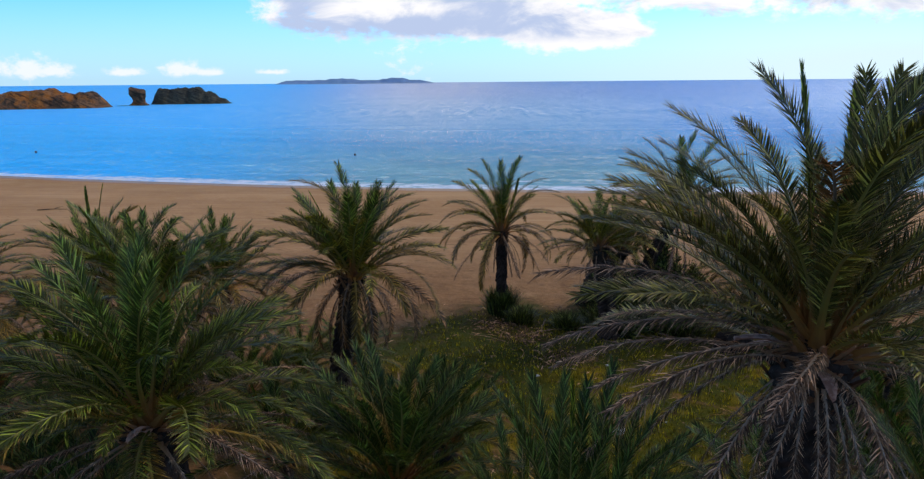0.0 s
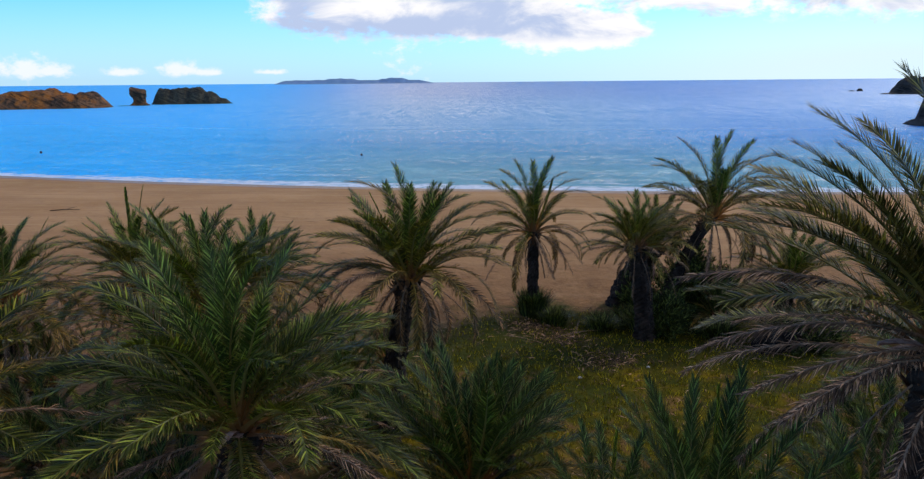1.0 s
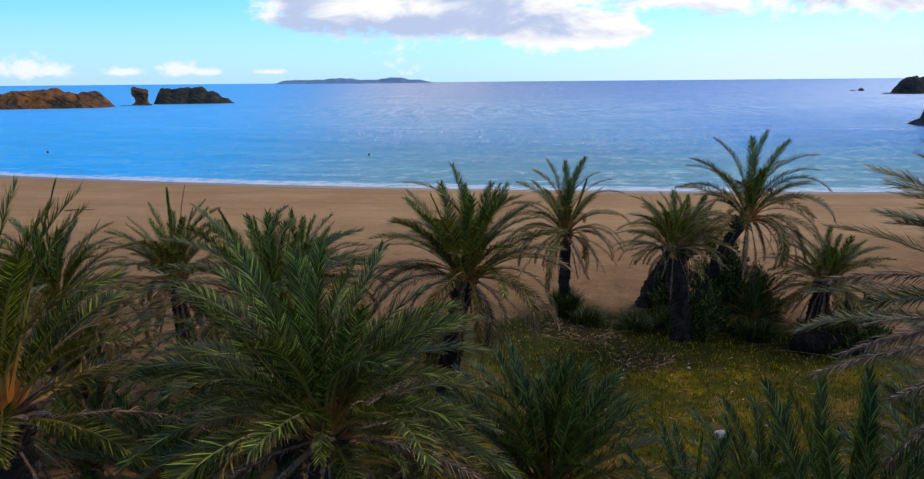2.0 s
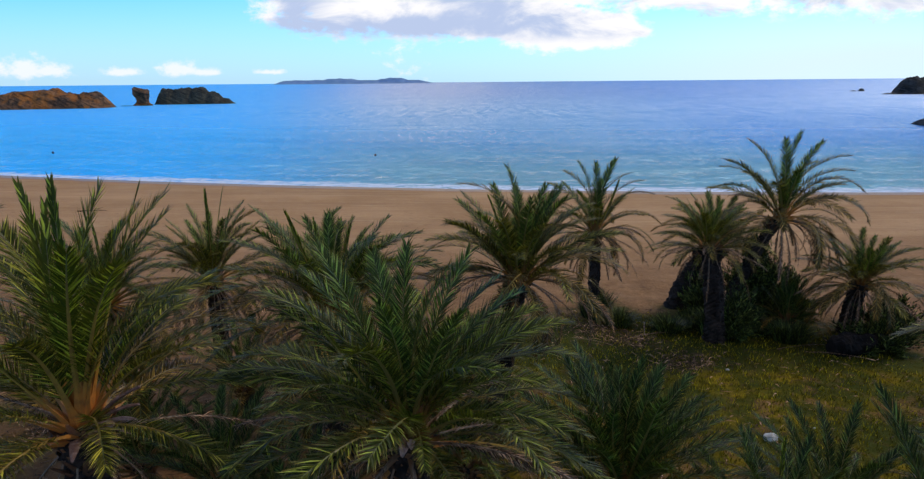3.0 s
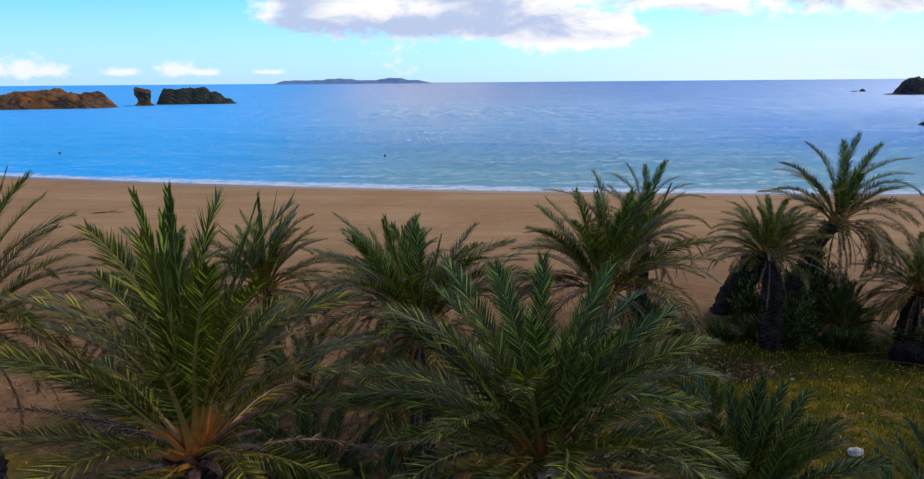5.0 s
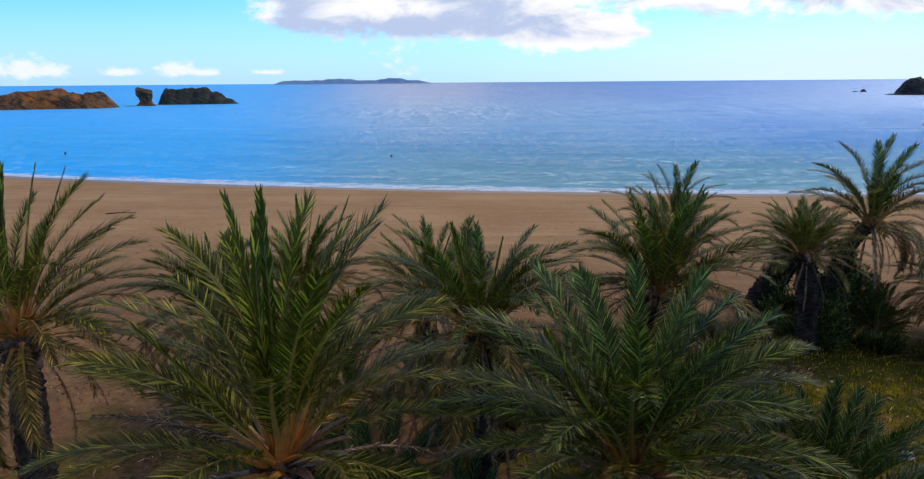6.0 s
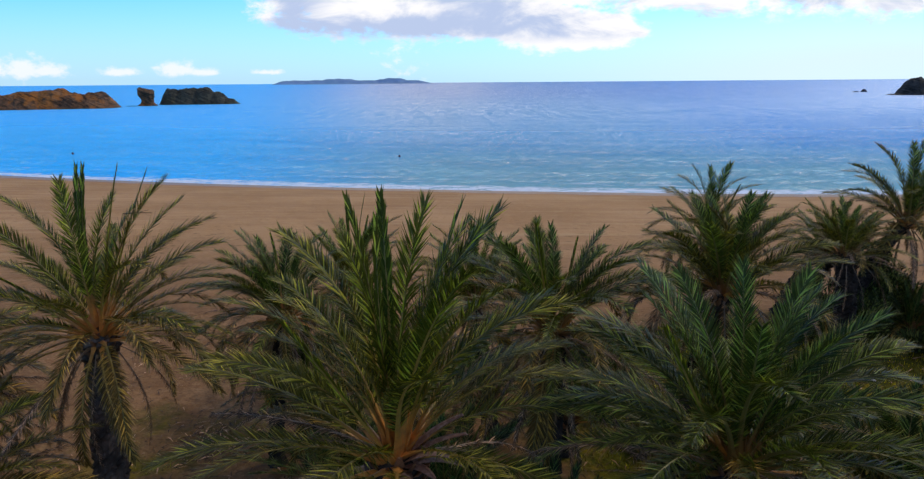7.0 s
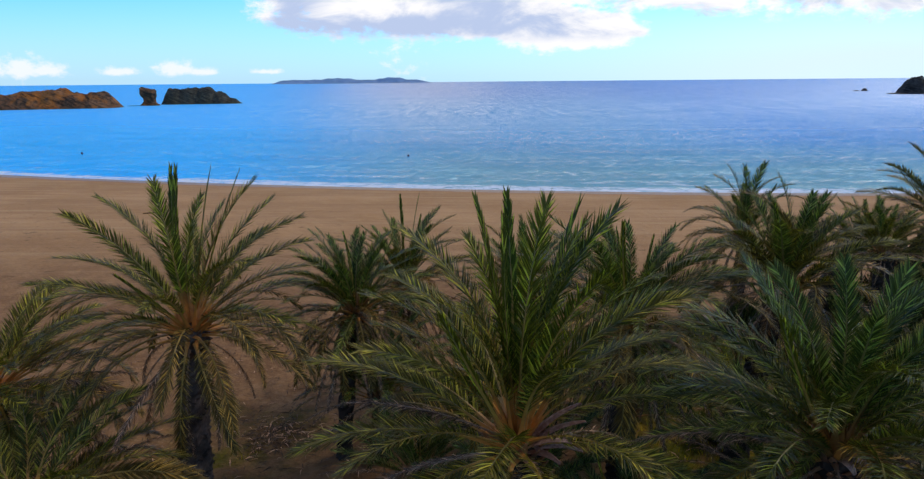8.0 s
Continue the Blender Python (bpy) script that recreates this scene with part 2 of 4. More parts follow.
def make_ground():
    m, k, bsdf = material("sand_and_turf", 0.95, 0.06)
    pos = k.add("ShaderNodeNewGeometry").outputs["Position"]
    x, y, z = k.xyz(pos)
    past = beyond_shore(k, pos)
    broad, mid, fine = k.noise(pos, 0.11, 5.0), k.noise(pos, 0.9, 5.0, 0.6), k.noise(pos, 14.0, 4.0, 0.65)
    long = k.noise(pos, 0.5, 5.0, 0.6, (0.12, 1.0, 1.0))
    sand = k.mix(k.ramp(broad, 0.3, 0.7), (0.344, 0.190, 0.086), (0.445, 0.262, 0.130))
    sand = k.mix(k.ramp(long, 0.42, 0.68, 0.0, 0.55), sand, (0.288, 0.158, 0.078))
    sand = k.mix(k.ramp(mid, 0.5, 0.75, 0.0, 0.35), sand, (0.474, 0.304, 0.145))
    sand = k.mix(k.ramp(fine, 0.55, 0.75, 0.0, 0.30), sand, (0.222, 0.139, 0.076))
    prints = k.noise(pos, 1.7, 4.0, 0.65, (0.7, 1.0, 1.0))
    sand = k.mix(k.math("MULTIPLY", k.ramp(prints, 0.58, 0.68), k.ramp(past, -14.0, -32.0, 0.12, 0.75)), sand, (0.151, 0.091, 0.045))
    tide = k.noise(pos, 0.9, 4.0, 0.6, (0.05, 1.0, 1.0), 0.5)
    sand = k.mix(k.ramp(tide, 0.55, 0.70, 0.0, 0.45), sand, (0.505, 0.330, 0.173))
    # trampled earth and leaf litter among the palms
    wander = k.math("MULTIPLY", k.math("SUBTRACT", k.noise(pos, 0.35, 4.0), 0.5), 7.0)
    inland = k.ramp(k.math("ADD", y, wander), 44.0, 20.0)
    earth = k.mix(k.ramp(mid, 0.35, 0.65), (0.140, 0.066, 0.028), (0.225, 0.115, 0.052))
    clods = k.noise(pos, 4.2, 4.0, 0.7)
    earth = k.mix(k.ramp(clods, 0.52, 0.64, 0.0, 0.55), earth, (0.085, 0.046, 0.022))
    earth = k.mix(k.ramp(clods, 0.46, 0.36, 0.0, 0.40), earth, (0.30, 0.175, 0.085))
    earth = k.mix(k.ramp(fine, 0.5, 0.7, 0.0, 0.6), earth, (0.06, 0.036, 0.022))
    colour = k.mix(k.math("MULTIPLY", inland, 0.85), sand, earth)
    # turf in the clearing
    dx = k.math("DIVIDE", k.math("SUBTRACT", x, 3.8), 8.4)
    dy = k.math("DIVIDE", k.math("SUBTRACT", y, 15.4), 8.2)
    spot = k.math("ADD", k.math("MULTIPLY", dx, dx), k.math("MULTIPLY", dy, dy))
    wx = k.math("DIVIDE", k.math("ADD", x, 14.5), 4.2)
    wy_ = k.math("DIVIDE", k.math("SUBTRACT", y, 14.0), 4.5)
    west = k.math("ADD", 1.1, k.math("ADD", k.math("MULTIPLY", wx, wx), k.math("MULTIPLY", wy_, wy_)))
    spot = k.math("MINIMUM", spot, west)
    spot = k.math("ADD", spot, k.math("MULTIPLY", k.math("SUBTRACT", k.noise(pos, 0.6, 6.0, 0.7), 0.5), 2.3))
    turf = k.mix(k.ramp(k.noise(pos, 1.6, 5.0, 0.65), 0.35, 0.68), (0.060, 0.058, 0.003), (0.225, 0.152, 0.006))
    turf = k.mix(k.ramp(k.noise(pos, 0.55, 4.0, 0.6), 0.38, 0.58, 0.0, 0.95), turf, (0.040, 0.050, 0.006))
    turf = k.mix(k.ramp(k.noise(pos, 0.8, 5.0, 0.65, (1, 1, 1), 0.6), 0.52, 0.64, 0.0, 0.8), turf, (0.17, 0.092, 0.040))
    rich = k.math("ADD", k.ramp(y, 16.0, 18.8), k.math("MULTIPLY", k.math("SUBTRACT", k.noise(pos, 0.8, 4.0), 0.5), 1.6))
    turf = k.mix(k.ramp(rich, 0.45, 0.95, 0.0, 0.85), turf, (0.030, 0.042, 0.006))
    turf = k.mix(k.ramp(fine, 0.5, 0.7, 0.0, 0.5), turf, (0.045, 0.028, 0.010))
    colour = k.mix(k.ramp(spot, 1.55, 0.70), colour, turf)
    # sand that the swash keeps wet
    edge = k.math("ADD", past, k.math("MULTIPLY", k.math("SUBTRACT", k.noise(pos, 0.3, 3.0), 0.5), 2.0))
    wet = k.ramp(edge, -3.4, -1.6)
    colour = k.mix(k.math("MULTIPLY", wet, 0.7), colour, (0.20, 0.12, 0.065))
    k.put(bsdf.inputs["Base Color"], colour)
    k.put(bsdf.inputs["Roughness"], k.ramp(wet, 0.0, 1.0, 0.92, 0.35))
    bump = k.bump(k.noise(pos, 1.5, 6.0, 0.7), 0.6, 0.22)
    k.put(bsdf.inputs["Normal"], k.bump(fine, 0.5, 0.02, bump))
    return m


def make_water():
    m, k, bsdf = material("sea_water", 0.9, 0.0)
    pos = k.add("ShaderNodeNewGeometry").outputs["Position"]
    x, y, z = k.xyz(pos)
    past = beyond_shore(k, pos)
    deep = k.ramp(past, 0.0, 60.0)
    colour = k.mix(deep, (0.14, 0.345, 0.44), (0.044, 0.280, 0.56))
    colour = k.mix(k.ramp(past, 40.0, 600.0), colour, (0.022, 0.178, 0.50))
    # blue of the clear western sky, mirrored in the sea, painted into the water
    west = k.ramp(k.math("DIVIDE", x, k.math("ADD", y, 60.0)), -0.04, -0.34)
    colour = k.mix(west, colour, (0.030, 0.45, 1.0))
    # the bluer sky mirrored towards the east, painted into the water colour
    east = k.math("MULTIPLY", k.ramp(k.math("DIVIDE", x, k.math("ADD", y, 60.0)), 0.08, 0.34), k.ramp(past, 15.0, 70.0))
    colour = k.mix(k.math("MULTIPLY", east, 0.6), colour, (0.016, 0.215, 0.68))
    # thin water over sand and foam left by the last wave
    lace = k.noise(pos, 1.3, 6.0, 0.7, (0.35, 1.0, 1.0), 0.8)
    lace2 = k.noise(pos, 0.22, 3.0, 0.5, (0.5, 1.0, 1.0))
    band = k.math("MULTIPLY", k.ramp(past, -1.6, -0.4), k.ramp(past, 1.2, 5.2, 1.0, 0.0))
    foam = k.ramp(k.math("ADD", k.math("MULTIPLY", lace, 0.95), k.math("MULTIPLY", band, 0.40)), 0.72, 0.92)
    line = k.math("ADD", past, k.math("MULTIPLY", k.math("SUBTRACT", lace2, 0.5), 9.0))
    crest = k.math("MULTIPLY", k.ramp(line, 5.6, 6.4), k.ramp(line, 6.5, 7.6, 1.0, 0.0))
    crest = k.math("MULTIPLY", crest, k.ramp(k.noise(pos, 0.16, 4.0), 0.47, 0.62))
    crest = k.math("MULTIPLY", crest, k.ramp(lace, 0.38, 0.55))
    foam = k.math("MAXIMUM", foam, k.math("MULTIPLY", crest, 0.85))
    foam = k.math("MULTIPLY", foam, k.ramp(past, 30.0, 12.0))
    colour = k.mix(foam, colour, (0.68, 0.74, 0.84))
    k.put(bsdf.inputs["Base Color"], colour)
    swell = k.noise(pos, 0.16, 4.0, 0.6, (0.30, 1.0, 1.0), 0.4)
    chop = k.noise(pos, 1.05, 5.0, 0.68, (0.62, 1.0, 1.0), 0.5)
    ripple = k.noise(pos, 3.0, 4.0, 0.6, (0.6, 1.0, 1.0))
    # light gusts that roughen the far water in streaks
    gusts = k.math("ADD", k.noise(pos, 0.32, 5.0, 0.7, (1.0, 0.16, 1.0)), k.noise(pos, 0.05, 4.0, 0.6, (0.35, 1.0, 1.0)))
    gusts = k.ramp(gusts, 0.65, 1.35, 0.75, 1.25)
    facets = k.noise(pos, 1.15, 4.0, 0.65, (0.62, 1.0, 1.0), 0.4)
    specks = k.noise(pos, 3.0, 3.0, 0.65, (0.7, 0.2, 1.0))
    streaks = k.noise(pos, 0.22, 4.0, 0.6, (0.16, 1.0, 1.0), 0.3)
    specks = k.math("ADD", k.math("MULTIPLY", specks, 0.74), k.math("MULTIPLY", streaks, 0.26))
    facets = k.mix(k.ramp(past, 15.0, 70.0), k.vec(facets, facets, facets), k.vec(specks, specks, specks))
    facets = k.mix(k.ramp(past, 80.0, 220.0), facets, k.noise(pos, 0.5, 3.0, 0.6, (0.9, 0.12, 1.0)))
    facets = k.ramp(facets, 0.39, 0.61, k.ramp(past, 30.0, 260.0, 0.25, 0.82), k.ramp(past, 30.0, 260.0, 1.50, 1.16))
    n1 = k.bump(swell, 1.0, 0.6)
    n2 = k.bump(chop, k.ramp(past, 60.0, 260.0, 1.0, 0.45), 0.75, n1)
    normal = k.bump(ripple, 0.9, 0.11, n2)
    # far out only the wave faces that lean to the shore stay in sight
    tilt = k.add("ShaderNodeVectorMath")
    tilt.operation = "ADD"
    k.put(tilt.inputs[0], normal)
    k.put(tilt.inputs[1], k.vec(0.0, k.math("MULTIPLY", k.ramp(past, 5.0, 180.0, -0.05, -0.22), gusts), 0.0))
    unit = k.add("ShaderNodeVectorMath")
    unit.operation = "NORMALIZE"
    k.put(unit.inputs[0], tilt.outputs[0])
    normal = unit.outputs[0]
    k.put(bsdf.inputs["Normal"], k.bump(ripple, k.ramp(past, 30.0, 140.0, 0.8, 0.3), 0.10, k.bump(chop, k.ramp(past, 30.0, 160.0, 1.0, 0.25), 0.40)))
    gloss = k.add("ShaderNodeBsdfGlossy")
    gloss.inputs["Color"].default_value = (0.94, 0.96, 0.91, 1)
    k.put(gloss.inputs["Roughness"], k.ramp(past, 0.0, 120.0, 0.06, 0.34))
    k.put(gloss.inputs["Normal"], normal)
    # the wave faces turned to the shore send back about half of the sky
    facing = k.add("ShaderNodeFresnel")
    facing.inputs["IOR"].default_value = 1.35
    k.put(facing.inputs["Normal"], normal)
    both = k.add("ShaderNodeMixShader")
    k.put(both.inputs[0], k.math("MULTIPLY", k.math("MULTIPLY", k.math("MULTIPLY", facing.outputs[0], k.ramp(k.math("MAXIMUM", west, east), 0.0, 1.0, 1.0, 0.8)), facets, None, True), k.ramp(foam, 0.0, 1.0, 1.0, 0.1)))
    k.put(both.inputs[1], bsdf.outputs[0])
    k.put(both.inputs[2], gloss.outputs[0])
    k.put(m.node_tree.nodes["Material Output"].inputs[0], both.outputs[0])
    return m


def make_rock(name, dark, light, warm, scale):
    m, k, bsdf = material(name, 0.9, 0.25)
    pos = k.add("ShaderNodeNewGeometry").outputs["Position"]
    n1 = k.noise(pos, 0.42 * scale, 6.0, 0.65, None, 0.5)
    n2 = k.noise(pos, 0.9 * scale, 6.0, 0.7, (1.0, 1.0, 2.4))
    n3 = k.noise(pos, 0.14 * scale, 3.0)
    colour = k.mix(k.ramp(n1, 0.35, 0.65), dark, light)
    colour = k.mix(k.ramp(n3, 0.48, 0.62), colour, warm)
    colour = k.mix(k.ramp(n2, 0.5, 0.72, 0.0, 0.75), colour, tuple(c * 0.35 for c in dark))
    # tilted beds: pale bands and dark cracks
    x, y, z = k.xyz(pos)
    lean = k.vec(k.math("MULTIPLY", x, 0.10), k.math("MULTIPLY", y, 0.10), k.math("ADD", z, k.math("MULTIPLY", x, 0.45)))
    beds = k.noise(lean, 1.1 * scale, 5.0, 0.65, None, 0.4)
    colour = k.mix(k.ramp(beds, 0.52, 0.60, 0.0, 0.8), colour, tuple(c * 0.3 for c in dark))
    colour = k.mix(k.ramp(beds, 0.44, 0.36, 0.0, 0.6), colour, tuple(min(1.0, c * 1.7) for c in light))
    k.put(bsdf.inputs["Base Color"], colour)
    k.put(bsdf.inputs["Normal"], k.bump(n2, 1.0, 1.2 / scale))
    return m


GROUND, WATER = make_ground(), make_water()
ROCK_WARM = make_rock("ochre_rock", (0.07, 0.042, 0.024), (0.215, 0.098, 0.046), (0.40, 0.135, 0.026), 1.0)
ROCK_DARK = make_rock("dark_rock", (0.045, 0.04, 0.03), (0.105, 0.085, 0.055), (0.050, 0.045, 0.028), 1.0)
ROCK_BLACK = make_rock("black_rock", (0.022, 0.021, 0.022), (0.06, 0.055, 0.052), (0.04, 0.034, 0.028), 1.0)


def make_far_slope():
    """Far scrub and rock, with the blue-grey haze of the air painted into the base colour."""
    m, k, bsdf = material("hazy_island_slope", 0.95, 0.0)
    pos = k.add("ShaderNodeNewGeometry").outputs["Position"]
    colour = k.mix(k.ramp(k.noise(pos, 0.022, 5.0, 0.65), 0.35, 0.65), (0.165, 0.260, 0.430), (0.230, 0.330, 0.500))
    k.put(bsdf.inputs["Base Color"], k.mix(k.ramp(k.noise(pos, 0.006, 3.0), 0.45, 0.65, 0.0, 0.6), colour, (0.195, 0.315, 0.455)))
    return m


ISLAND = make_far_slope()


# ---------------------------------------------------------------- mesh helpers
def mesh_object(name, verts, faces, mats, parent=None, smooth=False, mat_index=None, along=None):
    me = bpy.data.meshes.new(name)
    me.from_pydata([tuple(v) for v in verts], [], faces)
    for m in mats if isinstance(mats, (list, tuple)) else [mats]:
        me.materials.append(m)
    if mat_index is not None:
        me.polygons.foreach_set("material_index", mat_index)
    if along is not None:
        me.attributes.new("along", "FLOAT", "POINT").data.foreach_set("value", along)
    if smooth:
        me.polygons.foreach_set("use_smooth", [True] * len(me.polygons))
    me.update()
    ob = new(name, me)
    if parent is not None:
        ob.parent = parent
    return ob


def grid_faces(rows, cols):
    return [(j * cols + i, j * cols + i + 1, (j + 1) * cols + i + 1, (j + 1) * cols + i)
            for j in range(rows - 1) for i in range(cols - 1)]


def clamp01(v):
    return max(0.0, min(1.0, v))


def smooth01(v):
    v = clamp01(v)
    return v * v * (3 - 2 * v)


def fbm(x, y, z=0.0, octaves=4):
    return noise.fractal(Vector((x, y, z)), 0.9, 2.1, octaves)


def ground_z(x, y):
    s = y - shore(x)
    if s > 0:
        return max(SEA - 0.07 * s, SEA - 9.0)
    z = SEA + (LAND - SEA) * (1 - (1 - clamp01(-s / 54.0)) ** 1.15)
    fade = clamp01(-s / 4.0)
    z += fade * 0.05 * fbm(x * 0.25, y * 0.25)
    if -16 < x < 18 and y < 34:
        z += 0.05 * fbm(x * 1.1, y * 1.1, 3.0) * clamp01((34 - y) / 6)
    return z


# ---------------------------------------------------------------- ground and sea
def axis(stops):
    """Coordinates from a list of (start, end, step)."""
    out = []
    for a, b, step in stops:
        n = max(1, round((b - a) / step))
        out += [a + (b - a) * i / n for i in range(n)]
    return out + [stops[-1][1]]


gx = axis([(-9000, -1000, 2000), (-1000, -120, 110), (-120, -30, 3), (-30, 25, 0.4), (25, 120, 3), (120, 1000, 110), (1000, 9000, 2000)])
gy = axis([(-9000, -100, 1780), (-100, -5, 9), (-5, 40, 0.4), (40, 90, 0.8), (90, 410, 32), (400, 14000, 1700)])
ground = mesh_object("ground", [(x, y, ground_z(x, y)) for y in gy for x in gx], grid_faces(len(gy), len(gx)), GROUND, smooth=True)
tagged(ground, "tan beach sand running inland to earth and olive turf", "ground", kind="structure")


def sea_z(x, y):
    s = y - shore(x)
    if s > 115:
        return SEA
    near = clamp01(s / 4.0) * smooth01((115 - s) / 80)
    swell = math.sin((s + 5.0 * fbm(x * 0.02, y * 0.02)) * 0.48) * 0.21
    ridge = math.exp(-((s - 7.0 - 3.0 * fbm(x * 0.03, 7.7)) / 1.1) ** 2) * 0.22 * clamp01(0.5 + 1.6 * fbm(x * 0.035, 2.2))
    return SEA + near * (swell * (0.6 + 0.8 * fbm(x * 0.025, y * 0.05, 4.0)) + 0.07 * fbm(x * 0.14, y * 0.4)) + ridge * clamp01(s / 3.0)


wy = [50.0]
while wy[-1] < 14000:
    wy.append(wy[-1] * 1.0055 if wy[-1] < 190 else wy[-1] * 1.03)
wu = axis([(-1.9, -0.84, 0.053), (-0.84, 0.84, 0.0056), (0.84, 1.9, 0.053)])
sea = mesh_object("water", [(u * y, y, sea_z(u * y, y)) for y in wy for u in wu], grid_faces(len(wy), len(wu)), WATER, smooth=True)
tagged(sea, "calm blue sea with light foam along the beach", "sea", kind="structure")


# ---------------------------------------------------------------- rocks and islands
def ridge_rock(name, cx, cy, half_x, half_y, bumps, mat, label, turn=0.0, rough=1.0, nx=120, ny=44, category="rock", kind="", grain=0.085):
    """A rock mass as a height field. bumps: (place along, place across, radius, height), all but the height from -1 to 1."""
    verts = []
    ca, sa = math.cos(radians(turn)), math.sin(radians(turn))
    for j in range(ny):
        for i in range(nx):
            u, v = -1 + 2 * i / (nx - 1), -1 + 2 * j / (ny - 1)
            total = 0.0
            for bu, bv, br, bh in bumps:
                d = math.hypot((u - bu) / br, (v - bv) / 0.8)
                total += (bh * (1 - smooth01((d - 0.25) / 0.75))) ** 5
            h = total ** 0.2
            x, y = u * half_x, v * half_y
            crag = noise.ridged_multi_fractal(Vector((x * grain, y * grain, cx)), 0.9, 2.1, 4, 1.0, 2.0) - 1.1
            crag2 = abs(fbm(x * grain * 3, y * grain * 3, cx, 5)) * 1.6 - 0.5
            h2 = h + min(1.0, h / 2.5) * rough * (1.0 * crag + 0.75 * crag2)
            verts.append((cx + x * ca - y * sa, cy + x * sa + y * ca, SEA - 1.5 + max(0.0, h2 + (1.2 if h > 0.2 else 0))))
    ob = mesh_object(name, verts, grid_faces(ny, nx), mat)
    return tagged(ob, label, category, kind=kind)


ridge_rock("headland", -230, 300, 60, 20, [(0.53, 0.1, 0.20, 9.2), (0.36, 0.1, 0.22, 8.0), (0.18, 0.1, 0.30, 6.4), (0.67, 0.0, 0.17, 7.2), (0.83, 0.0, 0.19, 7.3), (-0.5, 0.2, 0.6, 6.5), (0.95, 0, 0.06, 0.6)],
           ROCK_WARM, "low rugged ochre rock headland running into the sea", 20, 0.8, 260, 80)
ridge_rock("rock_islet", -150.5, 359, 22, 10, [(-0.62, 0, 0.36, 8.6), (-0.25, 0, 0.50, 9.0), (0.15, 0, 0.40, 8.6), (0.48, 0, 0.36, 6.4), (0.74, 0, 0.26, 3.4), (0.93, 0, 0.08, 0.8)],
           ROCK_DARK, "dark craggy rock islet standing in the bay", 8, 0.85, 150, 60)
ridge_rock("skerry", -172, 335, 11, 3, [(-0.3, 0, 0.5, 0.5), (0.5, 0, 0.5, 0.6)], ROCK_DARK, "low wet rock reef joining a sea stack to the shore", 20, 0.4, 40, 16)


def sea_stack(cx, cy):
    """A square-topped stack, pinched above a flared foot, its seaward corner the highest."""
    verts, rings, sides = [], 22, 32
    for r in range(rings):
        t = r / (rings - 1)
        rad = 5.3 - 2.3 * smooth01(t / 0.28) + 0.75 * smooth01((t - 0.35) / 0.5) - 0.5 * smooth01((t - 0.93) / 0.07)
        for s in range(sides):
            a = 2 * math.pi * s / sides
            square = min(1.25, 1 / max(abs(math.cos(a)), abs(math.sin(a))))
            d = rad * (0.55 + 0.45 * square) * (1 + 0.20 * fbm(math.cos(a) * 1.6, math.sin(a) * 1.6, t * 3.5))
            top = smooth01((t - 0.6) / 0.4) * (1.1 * clamp01(-math.cos(a) - 0.55) / 0.45 + 0.3 * fbm(a * 1.5, 3.0))
            verts.append((cx + d * math.cos(a) - 0.9 * t + 0.4, cy + d * 0.8 * math.sin(a), SEA - 1 + 9.3 * t + top + 0.25 * fbm(a, t * 9)))
    faces = [(r * sides + s, r * sides + (s + 1) % sides, (r + 1) * sides + (s + 1) % sides, (r + 1) * sides + s)
             for r in range(rings - 1) for s in range(sides)] + [tuple((rings - 1) * sides + s for s in range(sides))]
    return tagged(mesh_object("rock_pillar", verts, faces, ROCK_WARM), "narrow ochre sea stack with an undercut foot", "rock")


sea_stack(-169.4, 339)
ridge_rock("rock_point", 312, 436, 32, 14, [(0.1, 0, 0.80, 11.6), (-0.42, 0, 0.40, 11.0), (-0.80, 0, 0.20, 1.0), (0.6, 0, 0.6, 12.0)],
           ROCK_BLACK, "dark rock point at the end of the bay", 0, 1.0)
ridge_rock("reef", 324, 537, 8.5, 3, [(-0.3, 0, 0.5, 0.9), (0.5, 0, 0.40, 2.4)], ROCK_BLACK, "small dark reef breaking the sea surface", 0, 0.4, 40, 16)
ridge_rock("shore_rock", 121.5, 152, 16, 8, [(-0.70, 0, 0.17, 10.4), (-0.40, 0, 0.40, 11.2), (0.20, 0, 0.70, 12.0), (-0.92, 0, 0.08, 1.8)], ROCK_BLACK, "brown shore rock at the far side of the beach", 0, 0.8, 110, 40)
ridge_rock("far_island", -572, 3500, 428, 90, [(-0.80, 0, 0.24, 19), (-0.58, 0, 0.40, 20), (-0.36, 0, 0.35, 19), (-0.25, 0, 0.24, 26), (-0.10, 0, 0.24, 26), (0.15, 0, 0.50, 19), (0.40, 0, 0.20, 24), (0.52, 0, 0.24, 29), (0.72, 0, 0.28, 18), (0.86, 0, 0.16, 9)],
           ISLAND, "long low island on the horizon, coloured blue-grey for haze", 0, 0.8, 260, 20, category="island", kind="structure", grain=0.012)
ridge_rock("far_cape", -2560, 3500, 90, 60, [(-0.2, 0, 0.9, 26)], ISLAND, "cape far across the water, coloured blue-grey for haze", 0, 2.0, 40, 16, category="island", kind="structure", grain=0.012)


